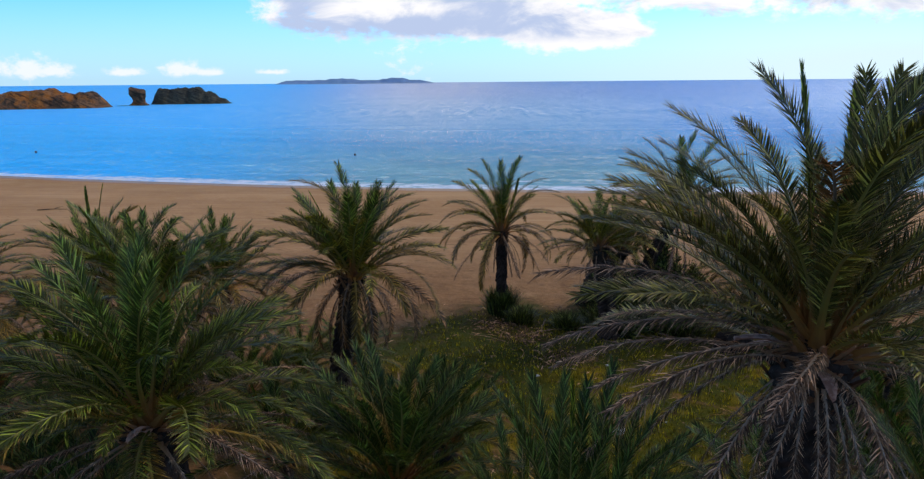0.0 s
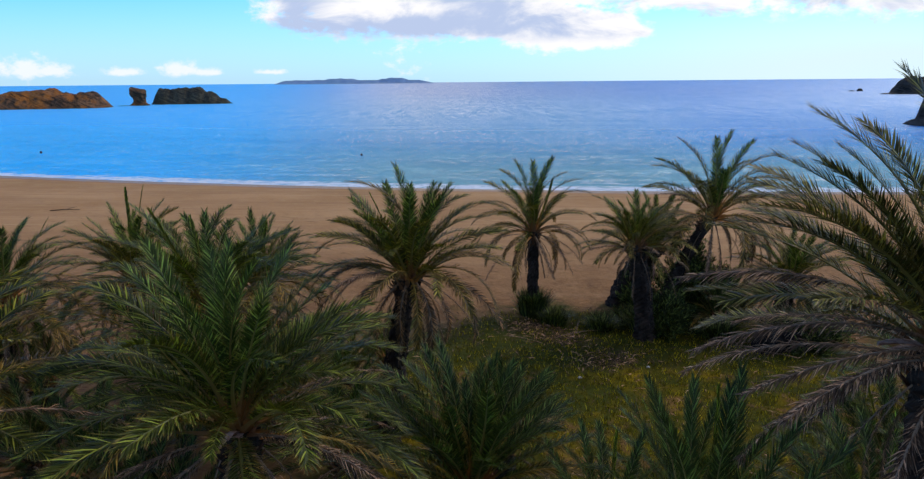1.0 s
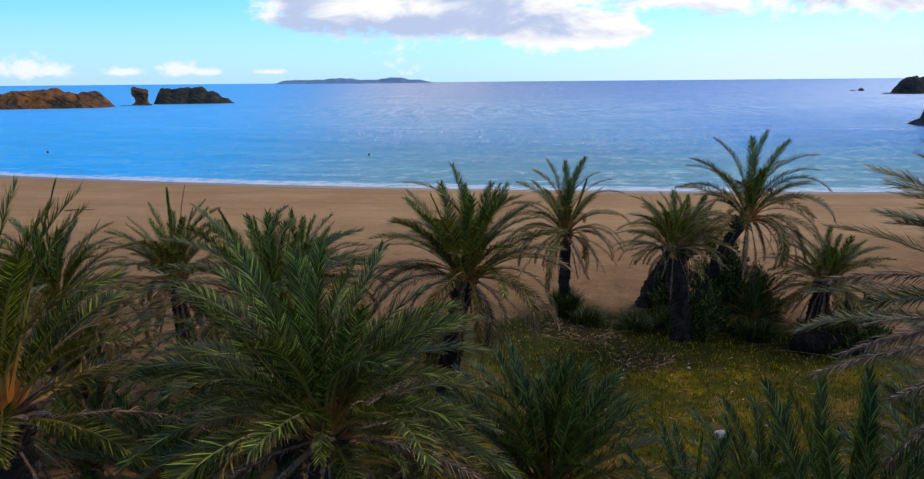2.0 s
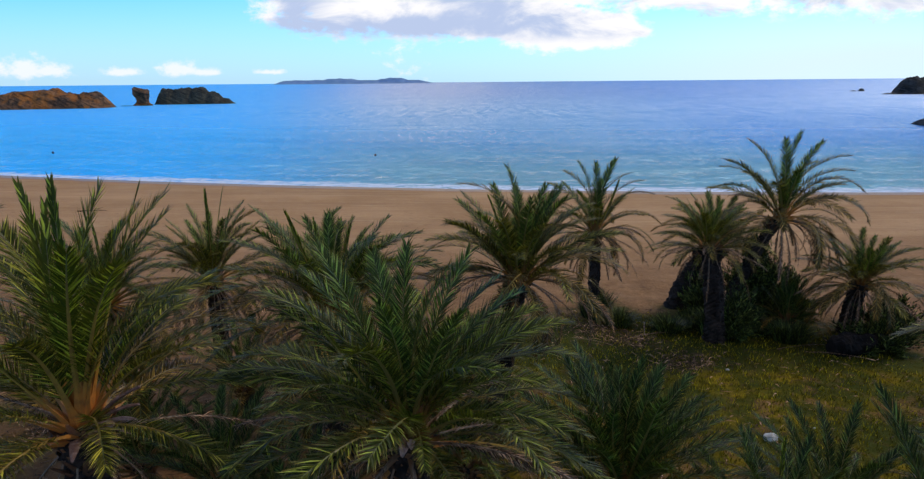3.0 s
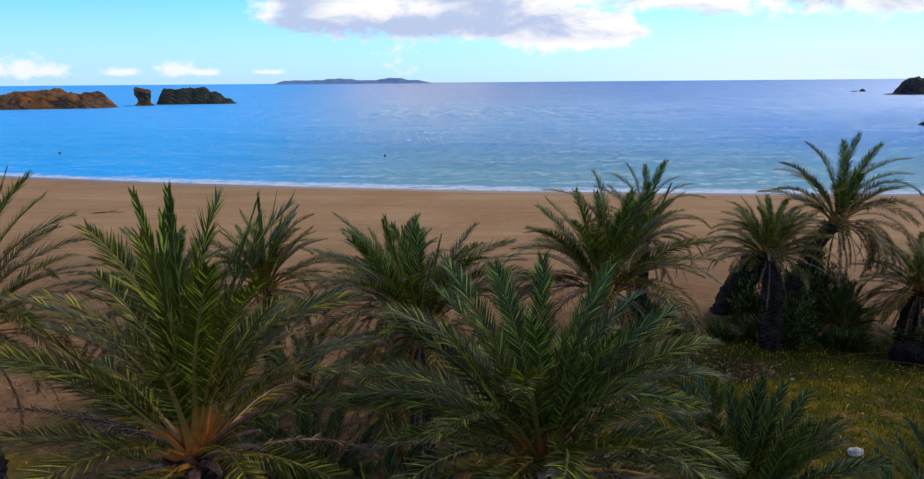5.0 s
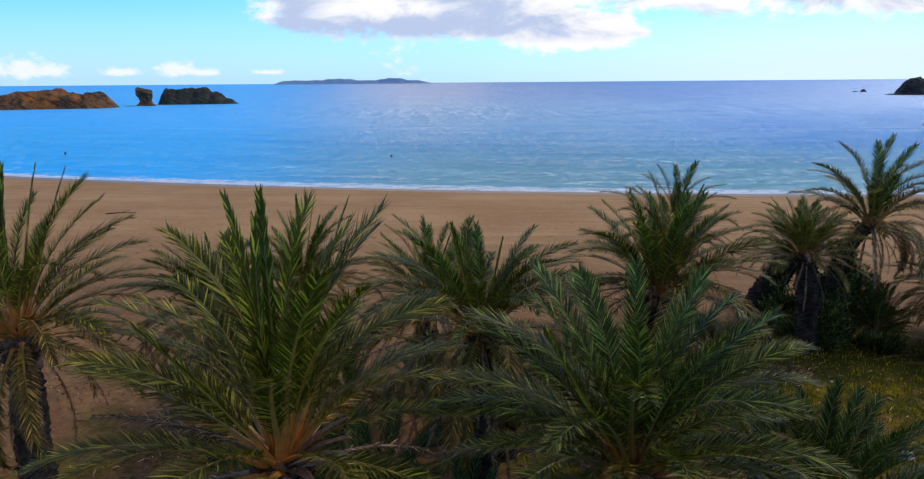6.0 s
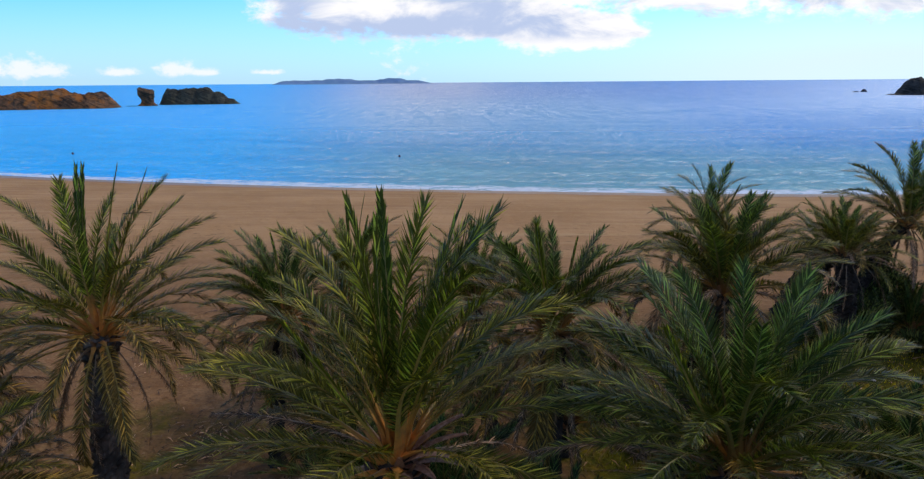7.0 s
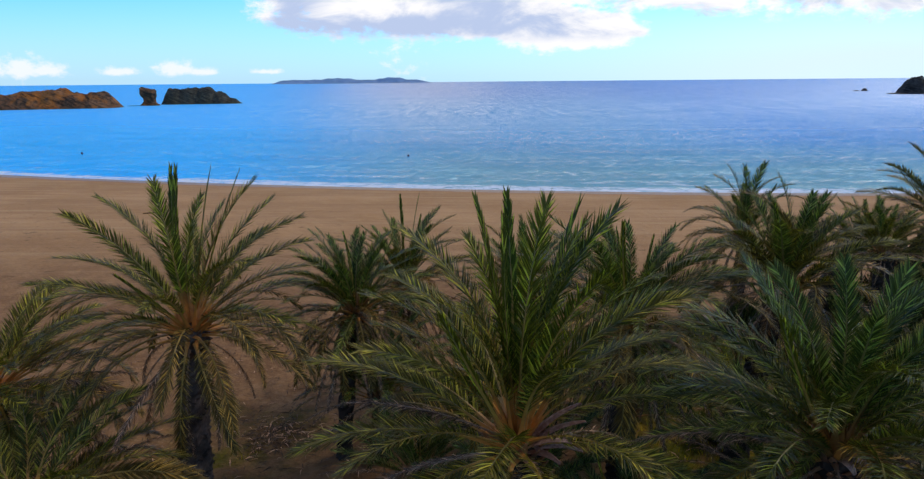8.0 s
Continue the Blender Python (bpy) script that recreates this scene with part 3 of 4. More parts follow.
def buoy(x, y, label):
    verts, rings, sides = [], 7, 10
    for r in range(rings):
        a = math.pi * r / (rings - 1)
        for s in range(sides):
            b = 2 * math.pi * s / sides
            verts.append((0.17 * math.sin(a) * math.cos(b), 0.17 * math.sin(a) * math.sin(b), -0.18 * math.cos(a) * (1 if a < 1.57 else 1.25)))
    faces = [(r * sides + s, r * sides + (s + 1) % sides, (r + 1) * sides + (s + 1) % sides, (r + 1) * sides + s)
             for r in range(rings - 1) for s in range(sides)]
    m, k, bsdf = material("buoy_plastic", 0.5)
    bsdf.inputs["Base Color"].default_value = (0.05, 0.02, 0.02, 1)
    ob = mesh_object("buoy", verts, faces, m, smooth=True)
    ob.location = (x, y, SEA + 0.12)
    tagged(ob, label, "buoy", "buoys in the bay")


buoy(-71.2, 106.4, "small dark mooring buoy floating on the sea")
buoy(-16.5, 98.5, "small dark mooring buoy floating on the sea")


# ---------------------------------------------------------------- palm fronds
def frond_data(name, verts, faces, mat, along):
    me = bpy.data.meshes.new(name)
    me.from_pydata([tuple(v) for v in verts], [], faces)
    me.materials.append(mat)
    me.attributes.new("along", "FLOAT", "POINT").data.foreach_set("value", along)
    me.update()
    return me


def frond_mesh(kind, seed):
    """A feather frond whose foot is at the origin and whose tip lies at (1, 0, 0); it arches towards +z."""
    rng = random.Random(seed)
    form = {"c": "u", "n": "m", "b": "o", "k": "m", "q": "u"}.get(kind, kind.lower())
    bend = {"y": 7, "u": 34, "m": 60, "o": 92, "d": 42}[form] * rng.uniform(0.8, 1.2)
    pairs = {"y": 80, "u": 146, "m": 146, "o": 130, "d": 220}[form]
    reach = {"y": 0.105, "u": 0.128, "m": 0.128, "o": 0.12, "d": 0.066}[form]
    if kind == "k":
        bend, pairs, reach = 44 * rng.uniform(0.8, 1.2), 190, 0.108
    steps, pts = 18, [Vector((0, 0, 0))]
    sway = rng.uniform(-14, 14)
    for i in range(steps):
        t = (i + 0.5) / steps
        e = radians(bend * (0.42 - t ** 1.25))
        a = radians(sway * (t - 0.5))
        pts.append(pts[-1] + Vector((math.cos(e) * math.cos(a), math.cos(e) * math.sin(a), math.sin(e))) / steps)
    turn = pts[-1].rotation_difference(Vector((1, 0, 0))).to_matrix()
    size = 1 / pts[-1].length
    pts = [turn @ p * size for p in pts]

    def at(t):
        f = min(steps - 1e-6, t * steps)
        i = int(f)
        p = pts[i].lerp(pts[i + 1], f - i)
        d = (pts[i + 1] - pts[i]).normalized()
        side = Vector((0, 0, 1)).cross(d).normalized()
        return p, d, side, d.cross(side).normalized()

    verts, faces, along = [], [], []
    # stalk: flat and wide at the foot, thin at the tip
    for i in range(steps + 1):
        t = i / steps
        p, d, side, up = at(min(t, 0.999))
        w = 0.0135 * (1 - t) ** 1.2 + 0.0016 + 0.016 * max(0, 0.16 - t) / 0.16
        w *= 0.62 if kind == "d" else 1.0
        h = w * 0.6
        for a, b in ((1, 0), (0, 1), (-1, 0), (0, -1)):
            verts.append(p + side * a * w + up * b * h)
            along.append(t)
    for i in range(steps):
        for s in range(4):
            faces.append((i * 4 + s, i * 4 + (s + 1) % 4, i * 4 + 4 + (s + 1) % 4, i * 4 + 4 + s))
    stalk = frond_data("stalk", verts, faces, {"d": RACHIS_DRY, "b": RACHIS_DRY, "k": RACHIS_DULL, "q": RACHIS_DULL, "u": RACHIS_DULL, "m": RACHIS_DULL, "c": RACHIS_DULL, "n": RACHIS_DULL}.get(kind, RACHIS), along)
    verts, faces, along = [], [], []
    droop = {"y": 0.0, "u": 0.06, "m": 0.10, "o": 0.20, "d": 0.30}[form]
    bare = 0.21 if kind in "UMo" else 0.15
    for n in range(pairs):
        t = bare + (1 - bare) * (n + rng.uniform(-0.2, 0.2)) / (pairs - 1)
        t = min(0.998, max(bare - 0.01, t))
        shape = (0.45 + 0.55 * smooth01((t - 0.12) / 0.26)) * (1 - 0.42 * smooth01((t - 0.80) / 0.20))
        p, d, side, up = at(t)
        for flank in (-1, 1):
            if kind == "d" and rng.random() < 0.12:
                continue
            length = reach * shape * (rng.uniform(0.6, 1.25) if kind == "d" else rng.uniform(0.85, 1.12))
            open_ = {"y": rng.uniform(7, 14), "d": rng.uniform(14, 38)}.get(kind, rng.uniform(32, 46) * (1 - 0.35 * max(0, t - 0.6) / 0.4))
            lift = {"y": rng.uniform(0, 30), "d": rng.uniform(-65, 70)}.get(kind, rng.choice((6, 24, 46)) + rng.uniform(-9, 9))
            co, so = math.cos(radians(open_)), math.sin(radians(open_))
            cl, sl = math.cos(radians(lift)), math.sin(radians(lift))
            out = side * flank * cl + up * sl
            way = (d * co + out * so).normalized()
            flat = way.cross(up).normalized()
            wide = {"d": 0.0018, "y": 0.0042, "k": 0.0024}.get(kind, 0.0031) * rng.uniform(0.8, 1.15)
            sag = Vector((0, 0, -1)) * droop * length
            b0, b1 = p, p + way * length * 0.42 + sag * 0.15
            end = p + way * length + sag
            twist = (flat + up * rng.uniform(-0.4, 0.4)).normalized()
            v = len(verts)
            verts += [b0 + twist * wide * 0.5, b0 - twist * wide * 0.5, b1 + twist * wide, b1 - twist * wide, end]
            along += [0, 0, 0.42, 0.42, 1.0]
            faces += [(v, v + 2, v + 3, v + 1), (v + 2, v + 4, v + 3)]
    return frond_data("frond", verts, faces, LEAF[kind], along), stalk


FRONDS = {kind: [frond_mesh(kind, 10 * i + ord(kind)) for i in range(4)] for kind in "yumodUMcnbkq"}
FROND_LABEL = {"y": "young folded yellow-green spear frond", "o": "drooping yellowing frond", "d": "dead dry grey-brown frond", "b": "drooping reddish-brown dying frond"}


def add_frond(parent, foot, az, el, length, kind, rng, lush=1.0):
    a, e = radians(az), radians(el)
    d = Vector((math.cos(a) * math.cos(e), math.sin(a) * math.cos(e), math.sin(e)))
    side = Vector((-math.sin(a), math.cos(a), 0))
    up = d.cross(side)
    roll = radians(rng.uniform(-22, 22))
    s2, u2 = side * math.cos(roll) + up * math.sin(roll), up * math.cos(roll) - side * math.sin(roll)
    m = Matrix((d, s2, u2)).transposed().to_4x4()
    blade, stalk = rng.choice(FRONDS[kind])
    ob = new("frond", blade)
    ob.parent = parent
    new("stalk", stalk).parent = ob
    ob.matrix_basis = Matrix.Translation(foot) @ m @ Matrix.Diagonal((length, length * lush * rng.uniform(0.92, 1.08), length * (0.5 + 0.5 * lush), 1))
    if kind in FROND_LABEL:
        tagged(ob, FROND_LABEL[kind])
    return ob


def palm_trunk(parent, foot, hub, r0, r1, rng, bark):
    """A tapered, slightly bowed trunk with the spiral of old leaf scars, and the leaf stubs under the crown."""
    f, h = Vector(foot) - Vector((0, 0, 0.25)), Vector(hub) + Vector((0, 0, 0.10))
    bow = Vector((f.x * 0.72 + h.x * 0.28, f.y * 0.72 + h.y * 0.28, f.z + (h.z - f.z) * 0.55))
    tall = (h - f).length
    rings, sides = max(8, int(tall / 0.075)), 18
    verts, seed = [], rng.uniform(0, 50)
    centre = []
    for r in range(rings + 1):
        t = r / rings
        c = f * (1 - t) ** 2 + bow * 2 * t * (1 - t) + h * t * t
        centre.append(c)
        rad = r0 + (r1 - r0) * t
        rad *= 1 + 0.55 * max(0, 0.10 - t) / 0.10 + 0.35 * smooth01((t - 0.82) / 0.14)
        if t > 0.97:
            rad *= 1 - (t - 0.97) / 0.03 * 0.6
        for s in range(sides):
            a = 2 * math.pi * s / sides
            scar = 0.16 * (((s * 0.5 + r * 0.5) % 1.0) > 0.4) + 0.10 * ((s + r * 2) % 3 == 0)
            d = rad * (0.92 + scar + 0.22 * fbm(math.cos(a) * 2 + seed, math.sin(a) * 2, t * tall * 2.5))
            verts.append(c + Vector((math.cos(a) * d, math.sin(a) * d, rng.uniform(-0.012, 0.012))))
    faces = [(r * sides + s, r * sides + (s + 1) % sides, (r + 1) * sides + (s + 1) % sides, (r + 1) * sides + s)
             for r in range(rings) for s in range(sides)] + [tuple(rings * sides + s for s in range(sides))]
    mesh_object("trunk", verts, faces, bark, parent)
    verts, faces = [], []
    for n in range(46):
        t = 0.99 - 0.30 * (n / 46) * min(1.0, 2.2 / tall)
        c = centre[min(rings, int(t * rings))]
        a = n * 2.39996 + rng.uniform(-0.2, 0.2)
        out, side = Vector((math.cos(a), math.sin(a), 0)), Vector((-math.sin(a), math.cos(a), 0))
        up = Vector((0, 0, 1))
        lean = rng.uniform(0.5, 1.1)
        p0 = c + out * r1 * 0.9
        way = (out * lean + up).normalized()
        long = rng.uniform(0.16, 0.36)
        v = len(verts)
        for q, w in ((0, 0.075), (0.55, 0.045), (1.0, 0.024)):
            p = p0 + way * long * q
            nrm = way.cross(side)
            verts += [p + side * w, p + nrm * w * 0.5, p - side * w, p - nrm * w * 0.5]
        for q in range(2):
            for s in range(4):
                faces.append((v + q * 4 + s, v + q * 4 + (s + 1) % 4, v + q * 4 + 4 + (s + 1) % 4, v + q * 4 + 4 + s))
        faces.append((v + 8, v + 9, v + 10, v + 11))
    mesh_object("leaf_base_collar", verts, faces, BOOT, parent, smooth=False)


def cut_stalk(parent, centre, az, el, long, rng):
    """The broad dry foot of a frond that was cut off: a tapering, hollowed blade with a ragged end."""
    a, e = radians(az), radians(el)
    d = Vector((math.cos(a) * math.cos(e), math.sin(a) * math.cos(e), math.sin(e)))
    side = Vector((-math.sin(a), math.cos(a), 0))
    up = d.cross(side)
    verts, faces, n = [], [], 7
    for i in range(n):
        t = i / (n - 1)
        w = 0.085 * (1 - t) ** 0.8 + 0.020
        c = centre + d * (0.16 + long * t) + up * 0.07 * math.sin(t * 2.6)
        ends = rng.uniform(-0.02, 0.02) if i == n - 1 else 0.0
        verts += [c + side * w, c + up * 0.014 - d * ends, c - side * w, c - up * 0.030 + d * ends]
    for i in range(n - 1):
        for q in range(4):
            faces.append((i * 4 + q, i * 4 + (q + 1) % 4, i * 4 + 4 + (q + 1) % 4, i * 4 + 4 + q))
    faces += [(n * 4 - 4, n * 4 - 3, n * 4 - 2, n * 4 - 1), (3, 2, 1, 0)]
    ob = mesh_object("cut_stalk", verts, faces, STUB, parent)
    tagged(ob, "pale pinkish dry foot of a cut frond")


def palm(hub, foot_xy, label, seed, known="", fill=34, reach=2.4, r0=0.24, r1=0.17, top=70, low=-45, dry=8, tone="blue", squash=0.95, withered=0.25, lush=1.0, stubs="", bark=None, bare=None):
    """One date palm. bare: a range of azimuths with no low fronds. stubs: cut stalks as 'azimuth elevation length'. known: fronds as 'azimuth elevation length kind', the rest are laid round the crown by the golden angle."""
    rng = random.Random(seed)
    foot = Vector((foot_xy[0], foot_xy[1], ground_z(*foot_xy)))
    warm = {"warm": {"u": "U", "m": "M"}, "blue": {"u": "c", "m": "n"}, "deep": {"u": "q", "m": "q"}, "weathered": {"u": "k", "m": "k", "o": "k"}}.get(tone, {})
    base = new("palm_tree")
    base.location = foot
    centre = Vector(hub) - foot
    tagged(base, label, "palm tree", "palms of the grove")
    palm_trunk(base, (0, 0, 0), centre, r0, r1, rng, bark or BARK)
    rows = [w.split() for w in known.split("  ") if w.strip()]
    for az, el, length, kind in rows:
        az, el, length = float(az), float(el), float(length) * 0.93
        a = radians(az)
        out = Vector((math.cos(a), math.sin(a), 0)) * 0.08
        add_frond(base, centre + out + Vector((0, 0, 0.05 + 0.08 * math.sin(radians(el)))), az, el, length, warm.get(kind, kind), rng, lush)
    for az, el, long in (w.split() for w in stubs.split("  ") if w.strip()):
        cut_stalk(base, centre, float(az), float(el), float(long), rng)
    start = rng.uniform(0, 360)
    for n in range(fill):
        t = (n + 0.5) / fill
        el = top + (low - top) * t ** 0.85 + rng.uniform(-7, 7)
        kind = "u" if el > 48 else "m" if el > 14 else ("d" if rng.random() < withered else "o" if rng.random() < 0.6 else "m") if el > -18 else ("o" if rng.random() < 0.55 - withered else "d")
        if n == 0:
            kind = "y"
        az = start + n * 137.5 + rng.uniform(-12, 12)
        if bare and el < 40 and (az - bare[0]) % 360 < bare[1] - bare[0]:
            continue
        a = radians(az)
        length = reach * squash * rng.uniform(0.86, 1.05)
        out = Vector((math.cos(a), math.sin(a), 0)) * (0.10 + 0.06 * t)
        add_frond(base, centre + out + Vector((0, 0, 0.05 - 0.20 * t)), az, el, length, warm.get(kind, kind), rng, lush)
    for n in range(dry):
        az = start + n * 360 / max(1, dry) + rng.uniform(-16, 16)
        a = radians(az)
        out = Vector((math.cos(a), math.sin(a), 0)) * 0.18
        add_frond(base, centre + out + Vector((0, 0, -0.22)), az, rng.uniform(-84, -56), reach * rng.uniform(0.55, 0.8), "d", rng)
    return base


KNOWN = {
    "K": "133 74 2.56 u  113 80 2.48 y  52 73 2.54 u  56 70 2.41 y  27 75 2.53 u  29 66 2.57 u  0 76 2.55 u  159 57 2.53 m  148 50 2.33 m  173 45 2.46 m  -177 35 2.57 m  -169 33 2.61 m  180 15 2.69 d  165 2 1.93 d  -173 3 2.60 d  -169 -6 2.20 d  -165 -18 2.39 d  -125 58 2.10 b  -145 48 2.09 m  -48 66 1.62 m  -94 69 1.99 u  -172 -30 2.0 d  -120 -62 1.9 d  -100 -70 2.0 d  -70 -66 1.8 d  -140 -50 1.9 d  168 38 2.4 m  10 56 2.5 m  -5 42 2.5 m  15 28 2.5 m  0 14 2.4 m  35 46 2.5 m  -25 30 2.3 m  5 66 2.5 u  20 2 2.4 m  -10 -8 2.3 d",
    "N": "88 83 2.55 u  156 63 2.77 u  117 63 2.52 u  21 71 2.59 u  15 60 2.41 u  3 38 2.50 m  5 25 2.45 m  166 43 2.75 m  180 18 2.64 m  166 19 2.66 m  -11 11 1.54 o  -35 -6 1.39 m  -140 5 1.26 m  -31 76 2.52 u  -108 71 2.27 u  -41 65 2.16 u  175 61 2.56 u  -16 29 2.07 m  -165 17 1.98 m  -79 18 1.72 m",
    "L": "146 80 3.16 y  125 85 2.88 y  55 79 3.11 u  26 72 2.96 u  29 65 3.00 u  -6 46 2.84 m  -11 31 2.45 m  14 30 2.48 m  5 12 2.23 m  -15 -7 2.28 m  -53 13 2.33 m  -51 64 2.92 u  -34 59 2.84 u  148 57 3.12 m  -156 61 2.53 m  -173 50 2.73 m  170 40 2.35 m  180 15 2.27 d  -172 6 2.30 d  139 74 2.70 u  18 67 3.25 u  38 72 3.18 y  109 84 3.17 y",
    "P": "118 83 2.97 y  109 80 2.97 y  33 79 2.98 y  17 70 3.03 y  22 64 3.04 u  11 56 2.86 u  5 44 2.97 m  7 35 2.81 m  15 23 2.58 m  143 76 2.80 u  172 59 2.86 m  175 45 3.05 m  173 27 2.85 m  -90 -67 2.29 o  -166 -46 2.90 o  -165 -28 2.24 o  -16 -35 1.75 o  15 9 1.90 m  180 5 2.44 o  180 -66 2.65 d  -170 -58 2.26 d  79 73 2.48 u  58 67 2.39 u",
    "C": "175 59 2.35 o  138 83 2.34 u  180 77 1.73 m  30 73 2.00 u  25 63 2.11 u  11 44 2.18 m  9 24 2.02 m  176 35 1.96 o  172 11 2.13 o  -5 4 2.25 o  -9 -29 2.31 b  -11 -43 2.11 d  -37 -61 1.69 b  -47 -76 1.72 b  -161 -59 1.84 d  -174 -11 2.03 o  175 -33 2.70 b  33 47 2.15 m  86 60 1.80 u  0 37 2.09 m  185 -20 2.10 b  200 -30 2.00 b  190 -5 2.10 o  210 -45 1.90 b  -20 -20 2.10 o  -30 -38 2.00 b  -60 -60 1.70 b  -100 -68 1.60 b  -130 -58 1.70 b  170 -48 1.90 b  -80 -45 1.70 o",
    "B": "23 75 2.84 u  90 83 2.63 u  162 76 2.75 u  175 63 2.62 m  174 46 2.59 m  10 61 2.53 m  3 49 2.60 m  3 34 2.58 o  2 6 2.56 o  -5 -18 2.32 o  -10 -30 2.06 o  -9 -52 2.00 b  175 23 2.40 o  178 7 2.34 o  177 -19 2.31 o  -170 -31 2.05 b  -165 -45 1.64 o  -162 -68 1.77 d  14 -64 1.95 b",
    "D": "26 81 3.00 u  93 86 2.74 u  9 65 2.90 u  176 64 3.03 m  177 44 2.95 m  177 26 2.54 m  5 43 3.15 m  5 33 2.94 m  2 17 3.03 o  -2 -4 3.12 o  -7 -17 2.61 o  -8 -47 2.11 b  -18 -62 1.37 b  -169 22 2.33 d  8 -27 2.47 o  -20 -55 2.3 b  10 -50 2.4 b  -30 -70 1.9 d  20 -40 2.6 o  0 -35 2.7 o  -5 -62 2.2 b  -12 -44 2.4 b  30 -58 2.2 d",
    "E": "169 65 2.39 u  139 78 2.19 u  78 84 2.04 u  11 59 2.07 u  177 44 2.35 m  177 28 2.25 o  180 8 2.10 o  4 40 2.00 m  -172 -38 1.73 b  -18 -43 2.21 b  27 66 2.19 u",
    "M": "103 85 2.55 y  26 80 2.65 y  168 77 2.19 u  11 66 2.44 u  4 55 2.47 m  174 53 1.69 m  3 37 2.20 m  180 11 0.96 o  167 24 1.51 m",
    "S": "157 82 1.78 y  17 78 1.65 y  15 60 1.59 u  142 66 1.56 u  168 47 1.42 m  8 21 1.61 m  16 32 2.16 m  170 54 1.99 u  105 84 1.86 u  147 73 1.85 u  13 57 1.60 m  172 32 1.75 m",
    "R": "162 60 1.98 u  172 68 1.93 u  125 77 1.66 y  139 63 1.71 u  42 63 1.31 m  171 41 1.76 m  175 35 1.41 m  169 9 2.06 m  -172 -18 1.57 o  -167 -9 1.80 d  -151 -49 1.24 d  81 62 1.71 u",
    "Q": "172 49 2.12 m  142 78 1.53 u  36 71 1.52 u  12 54 1.57 u  8 28 1.60 m  4 5 1.48 m  172 23 1.48 m  -168 -28 1.12 o  -13 -52 2.23 d  -135 -59 1.09 d",
    "O": "175 63 2.43 m  120 84 2.36 u  22 76 2.23 u  5 54 2.11 m  0 29 1.78 o  177 32 1.95 m",
    "T": "28 75 1.63 u  71 76 1.29 u  5 49 1.85 u  176 32 1.71 m  177 11 2.02 m  -174 -7 1.89 o  -166 -39 1.62 d",
}

palm((3.42, 5.6, 5.35), (3.5, 5.8), "tall date palm with a wide crown and grey dead skirt", 1, KNOWN["K"], 44, 2.4, 0.29, 0.24, 66, -14, 10, "weathered", withered=0.4, lush=1.25, stubs="182 6 0.6  176 -4 0.5  -100 -30 0.4")
palm((-4.0, 8.0, 3.24), (-4.0, 8.0), "dense blue-green date palm with a full crown", 2, KNOWN["N"], 52, 2.6, 0.3, 0.24, 56, -35, 4, "blue", lush=1.2, stubs="-82 12 0.35  -68 4 0.4  -95 0 0.35")
palm((-8.11, 7.8, 3.52), (-8.11, 7.8), "green date palm with upright spears and orange leaf stalks", 3, KNOWN["L"], 38, 2.7, 0.3, 0.24, 54, -35, 8, "warm", withered=0.08, lush=1.2, bare=(-80, 25), stubs="-8 24 0.75  -14 14 0.7  2 34 0.8  -20 5 0.65  -30 18 0.6  -4 6 0.7  -45 2 0.5  -70 -8 0.5")
palm((-13.69, 11.6, 3.58), (-14.05, 11.8), "date palm with an open crown and a bare dark trunk", 4, KNOWN["P"], 42, 2.6, 0.29, 0.23, 46, -38, 7, "warm", withered=0.0, lush=1.0, bark=BARK_GREY, stubs="20 -20 0.45  160 -15 0.4")
palm((-2.09, 13.2, 3.73), (-2.7, 13.3), "leaning date palm with yellowing and dead lower fronds", 5, KNOWN["C"], 42, 2.2, 0.25, 0.19, 74, 0, 10, "olive", withered=0.35, lush=1.25)
palm((1.66, 23.4, 2.23), (1.7, 23.3), "slender date palm on sand with a round crown", 6, KNOWN["B"], 32, 2.4, 0.21, 0.17, 66, -50, 8, "olive", lush=1.3)
palm((7.79, 22.0, 3.05), (6.3, 22.5), "date palm leaning far over on a slanting trunk", 7, KNOWN["D"], 28, 2.7, 0.27, 0.18, 58, -40, 5, "olive", lush=1.3)
palm((6.25, 23.6, 1.45), (5.2, 24.2), "short date palm with a thick dark trunk", 8, KNOWN["E"], 46, 2.0, 0.55, 0.42, 66, -20, 9, "olive", lush=1.25)
palm((-10.35, 17.7, 2.33), (-10.3, 17.8), "date palm with thin spears beside the open beach", 9, KNOWN["M"], 74, 2.3, 0.24, 0.19, 70, -60, 10, "olive", lush=1.05)
palm((-6.92, 18.0, 1.84), (-6.9, 18.1), "short bushy date palm beside the open beach", 10, KNOWN["O"], 76, 2.3, 0.24, 0.19, 74, -55, 8, "olive", lush=1.08)
palm((-5.69, 11.7, 3.54), (-5.7, 11.8), "dark green date palm crowded between its neighbours", 11, KNOWN["S"], 80, 2.4, 0.24, 0.19, 60, -60, 10, "blue", lush=1.12)
palm((-11.03, 13.6, 3.15), (-11.5, 13.7), "small dark green date palm with dead lower fronds", 12, KNOWN["R"], 84, 2.0, 0.17, 0.14, 62, -62, 18, "blue", lush=1.05)
palm((10.15, 20.9, 0.99), (10.0, 21.1), "low sprawling date palm with dead grey fronds", 13, KNOWN["T"], 62, 2.2, 0.3, 0.22, 60, -45, 14, "olive", lush=1.2)
